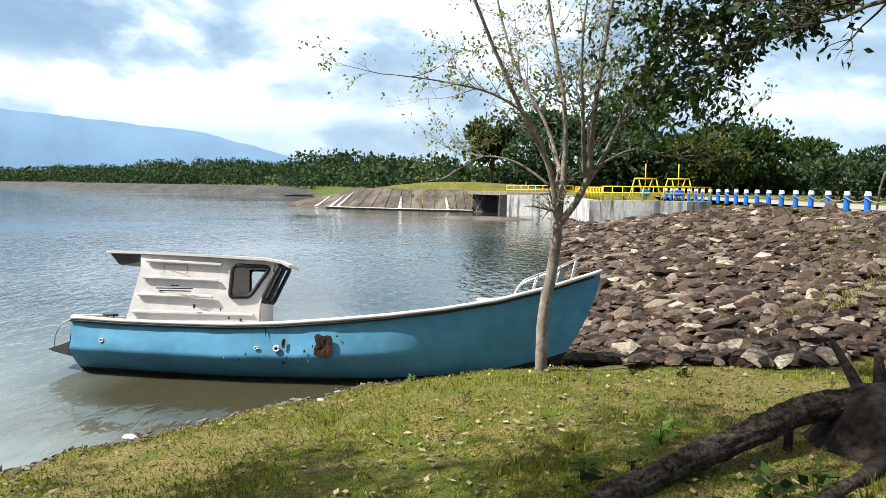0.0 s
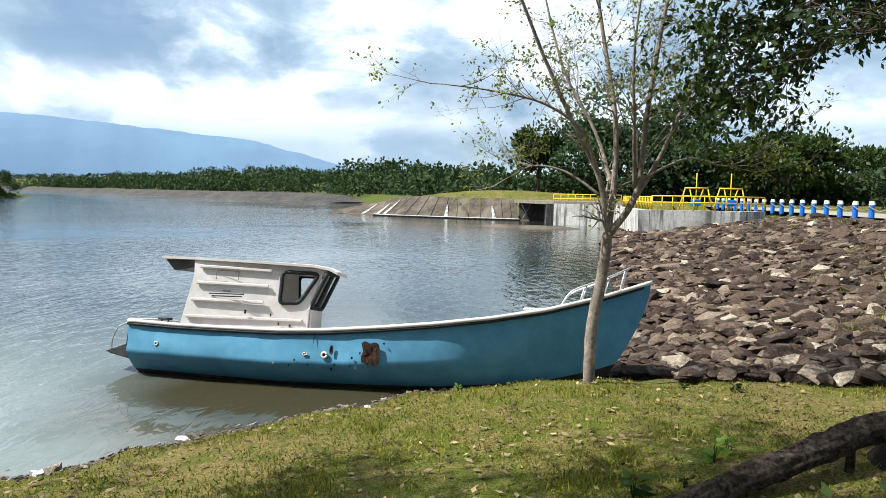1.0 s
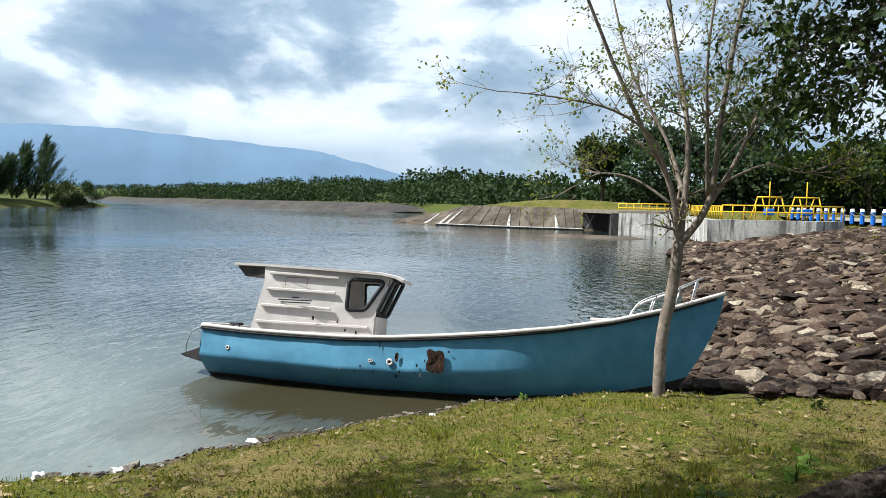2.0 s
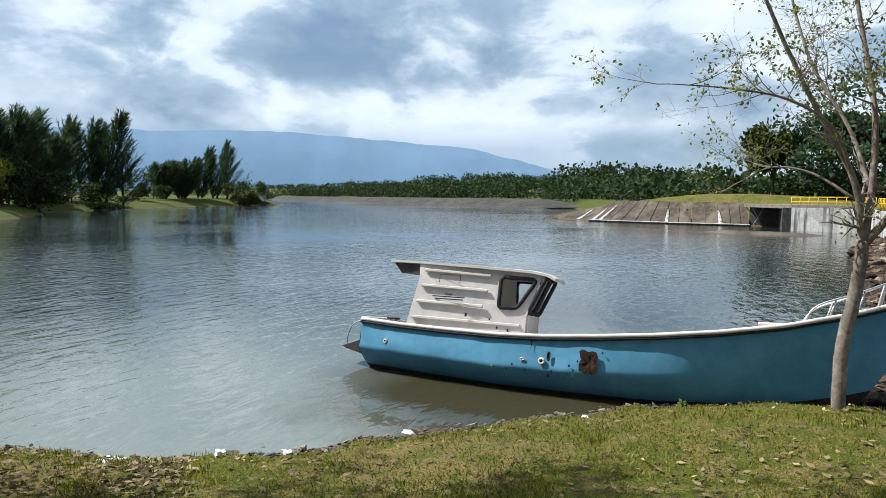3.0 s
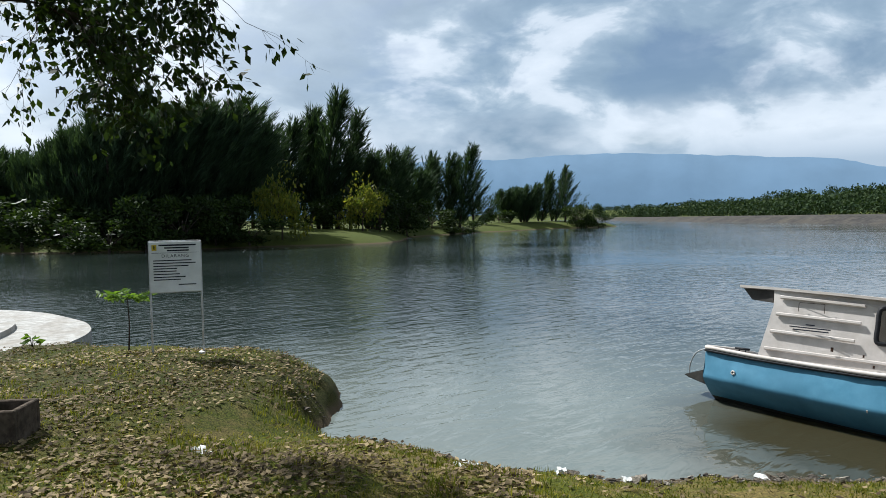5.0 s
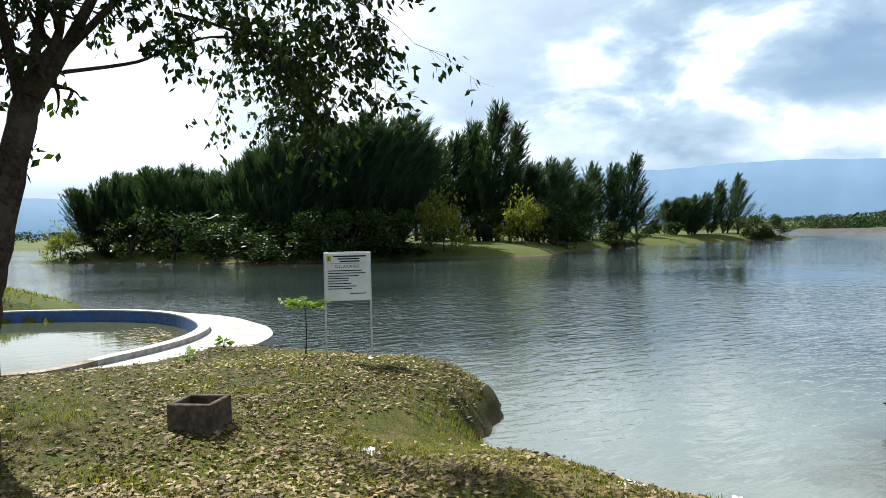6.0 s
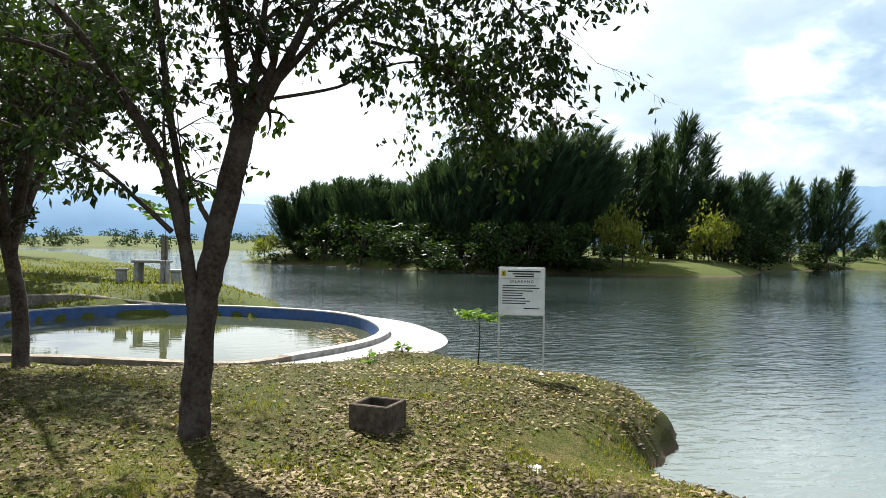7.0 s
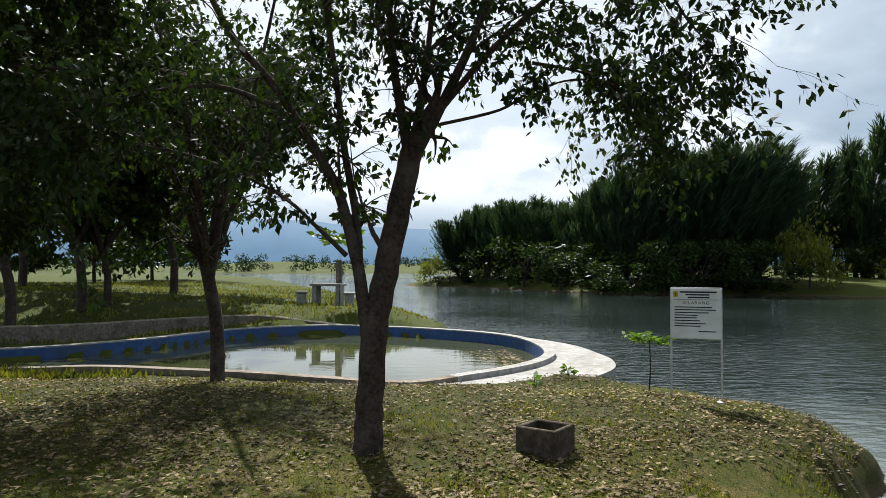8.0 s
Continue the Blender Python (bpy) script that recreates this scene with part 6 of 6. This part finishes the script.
def broad_tree(x, y, height, width, seed, label, mat=None, count=5200, size=0.42, trunk=0.25, z=None):
    t = thing("tree", pose(x, y, ground_z(x, y) if z is None else z), label=label, category="tree")
    r = random.Random(seed)
    V, F = [], []
    v, f = tube_arrays(curve_through([(0, 0, -0.2), (0.1, 0, height * 0.2), (0.0, 0.1, height * 0.55)], 4), [0.28 * height / 12 * (1 - 0.08 * k) for k in range(9)], 8)
    V += v
    F += f
    for k in range(6):
        a = k * 1.05 + r.uniform(-0.3, 0.3)
        v, f = tube_arrays(curve_through([(0, 0, height * 0.22), (math.cos(a) * width * 0.15, math.sin(a) * width * 0.15, height * 0.5), (math.cos(a) * width * 0.36, math.sin(a) * width * 0.36, height * 0.78)], 3), [0.12 * height / 12 * (1 - 0.13 * k2) for k2 in range(7)], 6, True, len(V))
        V += v
        F += f
    put("trunk", mesh_of("trunk", V, F, M_BARK_DARK, True), t)
    blobs = [(0, 0, height * (0.5 + trunk * 0.5), width * 0.42, width * 0.42, height * (0.5 - trunk * 0.5))]
    for k in range(7):
        a = r.uniform(0, 6.28)
        q = r.uniform(0.2, 0.38)
        blobs.append((width * q * math.cos(a), width * q * math.sin(a), height * r.uniform(trunk + 0.15, 0.86), width * r.uniform(0.13, 0.24), width * r.uniform(0.13, 0.24), height * r.uniform(0.10, 0.2)))
    put("crown", crown_mesh("crown", seed, blobs, count, size, mat or M_WOOD_FAR), t)
    return t


broad_tree(15.0, 74, 13.2, 20, 101, "large feathery dark tree behind the spillway", M_NEEDLE, 13000, 0.55, 0.12)
broad_tree(5.2, 78, 8.0, 6.0, 102, "round dark green tree on the spillway bank", M_LEAF_DARK, 4200, 0.5, 0.3)
broad_tree(27, 66, 7.0, 14, 103, "broad dark tree behind the dam road", M_LEAF_DARK, 7000, 0.5, 0.12)
broad_tree(21, 78, 8.0, 11, 104, "dark tree behind the gate hoists", M_NEEDLE, 6000, 0.5, 0.08)
broad_tree(32, 70, 5.2, 12, 105, "dark tree behind the dam road", M_LEAF_DARK, 5000, 0.5, 0.08)
broad_tree(41, 74, 3.8, 12, 106, "green tree behind the dam road", M_WOOD_FAR, 4000, 0.5, 0.05)
broad_tree(49, 74, 4.0, 13, 107, "green tree behind the dam road", M_WOOD_FAR, 4000, 0.5, 0.05)
broad_tree(34, 58, 4.0, 9, 108, "low green tree below the dam road", M_WOOD_FAR, 3500, 0.4, 0.05)
broad_tree(27, 48, 3.0, 7, 109, "low green bush below the dam road", M_WOOD_FAR, 3000, 0.35, 0.03)
broad_tree(-43, -20, 6.0, 13, 111, "dark tree far back on the west bank", M_LEAF_DARK, 5000, 0.45, 0.03)
broad_tree(-52, -20, 6.5, 13, 112, "dark tree far back on the west bank", M_LEAF_DARK, 5000, 0.45, 0.03)
broad_tree(2.8, 112, 3.8, 2.6, 110, "thin small tree on the far bank", M_LEAF_DARK, 350, 0.5, 0.45)


def casuarina(seed, height, width, leaders):
    """A dark feathery tree of upswept sprays, bent by the wind; broad ones have several leaders."""
    t = thing("tree", label="tall dark casuarina with feathery upswept sprays on the island", category="tree", group="casuarinas on the island")
    r = np.random.default_rng(seed)
    TV, TF, out = [], [], []
    for j in range(leaders):
        a0 = 2 * math.pi * j / leaders + 0.6
        off = 0.0 if leaders == 1 else width * 0.30
        ox, oy = off * math.cos(a0), off * math.sin(a0)
        H = height * (1.0 if j == 0 else r.uniform(0.70, 0.98))
        W = width if leaders == 1 else width * 0.55
        v, f = tube_arrays([(ox * 0.2, oy * 0.2, -0.3), (ox * 0.6, oy * 0.6, H * 0.35), (ox, oy, H * 0.7), (ox + 0.7, oy + 0.5, H)], [0.26, 0.18, 0.1, 0.03], 7, True, len(TV))
        TV += v
        TF += f
        tips = 110
        h = r.uniform(0.0, 1.0, tips) ** 0.9
        a = r.uniform(0, 2 * math.pi, tips)
        reach = W * 0.50 * (1 - h) ** 0.75 * r.uniform(0.25, 1.5, tips) + 0.4
        for k in range(tips):
            n = 46
            s = r.uniform(0.05, 1, n)
            rise = 1.0 * reach[k] + 1.0 + 0.5 * h[k]
            cx = ox * min(1, 0.2 + h[k]) + 0.7 * h[k] ** 2 + math.cos(a[k]) * reach[k] * s + 0.75 * s * s
            cy = oy * min(1, 0.2 + h[k]) + 0.5 * h[k] ** 2 + math.sin(a[k]) * reach[k] * s + 0.3 * s * s
            cz = H * h[k] * 0.88 + rise * s ** 1.4
            c = np.stack([cx, cy, cz], -1) + r.normal(size=(n, 3)) * 0.10 * (1.25 - s[:, None])
            d = np.array([[math.cos(a[k]) * 0.7 + 0.35, math.sin(a[k]) * 0.7 + 0.3, 1.05]])
            out.append(leaf_quads(c, 0.95, 0.085, 0, 0.28, d, r))
    put("trunk", mesh_of("trunk", TV, TF, M_BARK_DARK, True), t)
    put("crown", quads_mesh("crown", np.concatenate(out), M_NEEDLE), t)
    return t


def build_island():
    kinds = [(casuarina(200 + k, hgt, w, n), hgt) for k, (hgt, w, n) in enumerate(((16, 8.5, 2), (15, 8.0, 1), (13, 14, 8), (14, 7.5, 2)))]
    r = random.Random(77)
    # azimuth, distance, height of the tips over the water, kind
    rows = [(-38.2, 166, 13.0, 1), (-39.1, 170, 15.0, 0), (-40.2, 168, 11.5, 3), (-41.5, 160, 10.0, 2), (-42.8, 155, 9.0, 2),
            (-45.6, 128, 11.5, 1), (-46.9, 127, 15.6, 3), (-48.0, 130, 14.2, 0), (-49.2, 128, 14.8, 1), (-50.3, 124, 13.5, 3), (-51.5, 112, 10.5, 2), (-52.6, 104, 13.2, 0), (-53.8, 100, 12.5, 2),
            (-55.6, 96, 13.6, 1), (-57.0, 95, 17.0, 0), (-57.9, 94, 19.0, 3), (-59.2, 95, 16.2, 1), (-60.6, 95, 17.2, 0), (-62.0, 93, 15.5, 3), (-63.2, 92, 16.8, 1),
            (-65.0, 88, 13.6, 2), (-66.8, 87, 15.6, 2), (-68.3, 86, 16.2, 2), (-70.0, 86, 15.2, 2), (-71.6, 88, 14.6, 2), (-73.2, 90, 14.0, 2), (-75.0, 93, 13.2, 2), (-77.0, 97, 12.0, 2),
            (-79.5, 103, 11.0, 2), (-81.5, 106, 12.5, 2), (-83.4, 106, 12.2, 2), (-85.2, 107, 11.6, 2), (-87.0, 108, 9.6, 2)]

    def shore(az):
        """How far off the island's near waterline lies."""
        d = np.arange(45.0, 190.0, 0.5)
        land = inside_distance(ISLE, d * math.sin(radians(az)), d * math.cos(radians(az)))
        return float(d[np.argmax(land > 0)]) if (land > 0).any() else 200.0

    for k, (az, d, tip, kind) in enumerate(rows):
        if az < -63.5:
            tip, d = tip * (shore(az) + 9.0) / d, shore(az) + 9.0
        x, y = d * math.sin(radians(az)), d * math.cos(radians(az))
        g = ground_z(x, y)
        ob, hgt = kinds[kind]
        tip = tip * (1.05 if az < -64 else 1.0)
        s = (tip - g) / (hgt * 1.02)
        m = pose(x, y, g, 0, 0, r.uniform(-40, 40)) @ Matrix.Diagonal((s * r.uniform(0.95, 1.25), s * r.uniform(0.95, 1.25), s, 1))
        if kind not in [q[3] for q in rows[:k]]:
            ob.matrix_basis = m
        else:
            c = copy_thing(ob, Matrix.Identity(4))
            c.matrix_basis = m
    # undergrowth and lighter trees at the water
    spots = [(-35.6, 163, 3.0, 6), (-36.5, 160, 5.5, 7), (-37.3, 160, 7.5, 6), (-43.5, 150, 5, 8), (-44.6, 140, 5, 7), (-46.5, 118, 4, 7), (-49.0, 116, 4, 8), (-51, 100, 5, 7), (-53.2, 92, 5.5, 6), (-54.6, 84, 6.5, 5), (-56.5, 88, 5, 6),
             (-58.6, 88, 4, 6), (-61.0, 76, 7.6, 6.0), (-63.5, 84, 5, 7), (-66, 82, 5, 8), (-68.5, 78, 5.5, 8), (-71, 76, 5.5, 8), (-73.5, 80, 5, 8), (-76, 86, 5, 8), (-79, 93, 5.5, 9), (-82, 97, 6, 9), (-85, 100, 6.5, 9), (-88, 101, 6.0, 8), (-89.6, 101, 4.5, 5)]
    bush = [broad_tree(0, 0, 6, 7, 300 + k, ("leafy dark green bush" if k else "lighter green leafy bush") + " at the island's waterside", M_LEAF_DARK if k else M_LEAF_YELLOW, 1900, 0.42, 0.02, 0.0) for k in range(2)]
    for b in bush:
        b["group"] = "bushes on the island"
    for k, (az, d, h, w) in enumerate(spots):
        x, y = d * math.sin(radians(az)), d * math.cos(radians(az))
        if az < -63.0:
            d = min(d, shore(az) + 0.6)
            x, y = d * math.sin(radians(az)), d * math.cos(radians(az))
        light = az in (-61.0, -54.6, -89.6)
        ob = bush[0 if light else 1]
        m = pose(x, y, ground_z(x, y) - 0.2, 0, 0, r.uniform(0, 360)) @ Matrix.Diagonal((w / 7 * r.uniform(0.75, 1.2), w / 7 * r.uniform(0.75, 1.2), h / 6 * r.uniform(0.55, 1.25), 1))
        if k in (0, 9):
            ob.matrix_basis = m
        if (k == 0 and not light) or (k == 9 and light):
            continue
        c = copy_thing(ob, Matrix.Identity(4))
        c.matrix_basis = m


build_island()


def build_far_woods():
    """Scrub and trees along the far shores and hills: past counting."""
    r = np.random.default_rng(55)
    out = []
    n = 0
    while n < 2100:
        az, d = r.uniform(-38, 36), 110 + 340 * r.uniform() ** 1.1
        if az > 3 and r.uniform() < 0.45:
            d = r.uniform(75, 200)
        x, y = d * math.sin(radians(az)), d * math.cos(radians(az))
        e = float(inside_distance(EAST, np.array([x]), np.array([y]))[0])
        if e < 6 or (y < 66 and x < 26) or (value_noise(np.array([x / 26]), np.array([y / 26]), 71)[0] < 0.36):
            continue
        out.append((x, y, (r.uniform(1.4, 3.4) if r.uniform() < 0.85 else r.uniform(2.8, 5.2)) * (1.0 if d < 200 else 1.25)))
        n += 1
    for k in range(1200):
        az, d = (r.uniform(-122, -34), r.uniform(340, 700)) if k < 420 else (r.uniform(-60, -12), r.uniform(420, 1000))
        x, y = d * math.sin(radians(az)), d * math.cos(radians(az))
        if float(inside_distance(WEST, np.array([x]), np.array([y]))[0]) > 4 or float(inside_distance(EAST, np.array([x]), np.array([y]))[0]) > 4:
            out.append((x, y, r.uniform(2.5, 6.5)))
    P = np.array(out)
    z = ground_height(P[:, 0], P[:, 1])
    per = 110
    q = []
    for (x, y, s), g in zip(out, z):
        d = r.normal(size=(per, 3))
        d /= np.linalg.norm(d, axis=1, keepdims=True)
        c = d * (r.uniform(0.5, 1, (per, 1)) * [s * 0.85, s * 0.85, s * 0.6]) + [x, y, g + s * 0.5]
        q.append(leaf_quads(c, s * 0.20, s * 0.17, 0, 0.9, d * 0.3, r))
    tagged(put("far_woods", quads_mesh("far_woods", np.concatenate(q), M_WOOD_FAR)), "scrubby green woods on the far hills", "woods", kind="stuff")
    # stone facing of the far dam
    V, F = [], []
    pts = curve_through([(-27, 136, 0), (-45, 158, 0), (-72, 185, 0), (-202, 320, 0), (-420, 560, 0)], 14)
    for k, p in enumerate(pts):
        t = (pts[min(k + 1, len(pts) - 1)] - pts[max(k - 1, 0)]).normalized()
        s = Vector((t.y, -t.x, 0))
        rise = min(1.0, 0.1 + k / 10)
        for d, zz in ((-9.0, -0.5), (-3.0, 1.5), (1.0, 1.8), (9.0, 1.5)):
            q_ = p + s * d
            V.append((q_.x, q_.y, zz * rise if zz > 0 else zz))
    for k in range(len(pts) - 1):
        for j in range(3):
            a = 4 * k + j
            F.append((a, a + 4, a + 5, a + 1))
    tagged(put("embankment", mesh_of("embankment", V, F, M_DAM)), "long low brown stone-faced dam on the far shore", "embankment", kind="structure")


build_far_woods()


# ---- grass, fallen leaves, pebbles ----
def scatter_xy(r, n, az0, az1, d0, d1, power=1.0):
    a = np.radians(r.uniform(az0, az1, n))
    d = d0 + (d1 - d0) * r.uniform(0, 1, n) ** power
    return d * np.sin(a), d * np.cos(a)


def build_grass():
    r = np.random.default_rng(91)
    x, y = scatter_xy(r, 340000, -128, 40, 2.6, 13.5, 1.5)
    z = ground_height(x, y)
    d = inside_distance(LAWN, x, y)
    dry = value_noise(x * 1.4, y * 1.4, 17) * 0.6 + value_noise(x * 4, y * 4, 18) * 0.4
    keep = (d > 0.18) & (z > 0.10) & (inside_distance(POOL_XY, x, y) < -1.0) & (dry < r.uniform(0.35, 0.85, len(x)) - 0.07 * smooth(-4.6, -7.6, x)) & ~((y > 7.5 + 0.12 * np.maximum(x - 1.6, 0)) & (x > 1.7))
    x, y, z = x[keep], y[keep], z[keep]
    c = np.stack([x, y, z - 0.006], -1)
    tall = 1 + 1.0 * (value_noise(x * 2.2, y * 2.2, 19) > 0.72)
    tall = tall + 1.6 * ((inside_distance(LAWN, x, y) < 0.45) & (x < -6.3))
    q = leaf_quads(c, 0.036, 0.0075, 0, 0.8, np.array([[0, 0, 0.8]]), r)
    q[:, 1:, 2] = q[:, :1, 2] + np.abs(q[:, 1:, 2] - q[:, :1, 2]) * tall[:, None]
    # coarser tufts beyond the pool
    x, y = scatter_xy(r, 60000, -128, -88, 13.0, 48.0, 1.3)
    z = ground_height(x, y)
    keep = (z > 0.25) & (inside_distance(LAWN, x, y) > 0.4) & (inside_distance(POOL_XY, x, y) < -0.9) & (value_noise(x * 0.7, y * 0.7, 44) < r.uniform(0.2, 0.9, len(x)))
    far = leaf_quads(np.stack([x[keep], y[keep], z[keep] - 0.01], -1), 0.16, 0.03, 0, 0.6, np.array([[0, 0, 0.9]]), r)
    q = np.concatenate([q, far])
    tagged(put("grass", quads_mesh("grass", q, M_GRASS)), "short green and straw-coloured grass blades", "grass", kind="stuff")
    # fallen leaves, thick under the trees by the pool
    x, y = scatter_xy(r, 66000, -128, -42, 2.6, 13.0, 1.3)
    x2, y2 = scatter_xy(r, 2600, -44, 36, 3.0, 9.0, 1.0)
    x, y = np.concatenate([x, x2]), np.concatenate([y, y2])
    z = ground_height(x, y)
    keep = (inside_distance(LAWN, x, y) > 0.15) & (inside_distance(POOL_XY, x, y) < -0.8) & (z > 0.12) & (value_noise(x * 1.1, y * 1.1, 27) > r.uniform(0.1, 0.75, len(x))) & ~((y > 7.5) & (x > 1.7))
    c = np.stack([x[keep], y[keep], z[keep] + 0.018], -1)
    q = leaf_quads(c, 0.068, 0.038, 0, 1.0, None, r)
    q[:, :, 2] = c[:, None, 2] + np.abs(q[:, :, 2] - c[:, None, 2]) * 0.35
    tagged(put("fallen_leaves", quads_mesh("fallen_leaves", q, M_LITTER)), "scattered dry tan fallen leaves", "leaf litter", kind="stuff")


build_grass()


def build_pebbles():
    r = random.Random(17)
    shapes = [stone_arrays(r, 10) for k in range(8)]
    line = [Vector((x, y, 0)) for x, y in LAWN[1:15]]
    V, F, base = [], [], 0
    for k in range(1100):
        f = r.uniform(0, len(line) - 1.001)
        i = int(f)
        p = line[i].lerp(line[i + 1], f - i)
        t = (line[i + 1] - line[i]).normalized()
        out = r.gauss(-0.06, 0.16)
        p = p + Vector((-t.y, t.x, 0)) * -out
        s = 0.02 * math.exp(r.gauss(0, 0.55))
        if p.x < -3.6 and r.random() < 0.6:
            continue
        j = r.randrange(8)
        P = (shapes[j][0] * s) @ turn_matrix(r).T + np.array([p.x, p.y, ground_z(p.x, p.y) + s * 0.25])
        V.append(P)
        F += [tuple(q + base for q in f_) for f_ in shapes[j][1]]
        base += len(P)
    tagged(put("pebbles", mesh_of("pebbles", np.concatenate(V), F, M_PEBBLE)), "small grey pebbles along the waterline", "pebbles", kind="stuff")


build_pebbles()
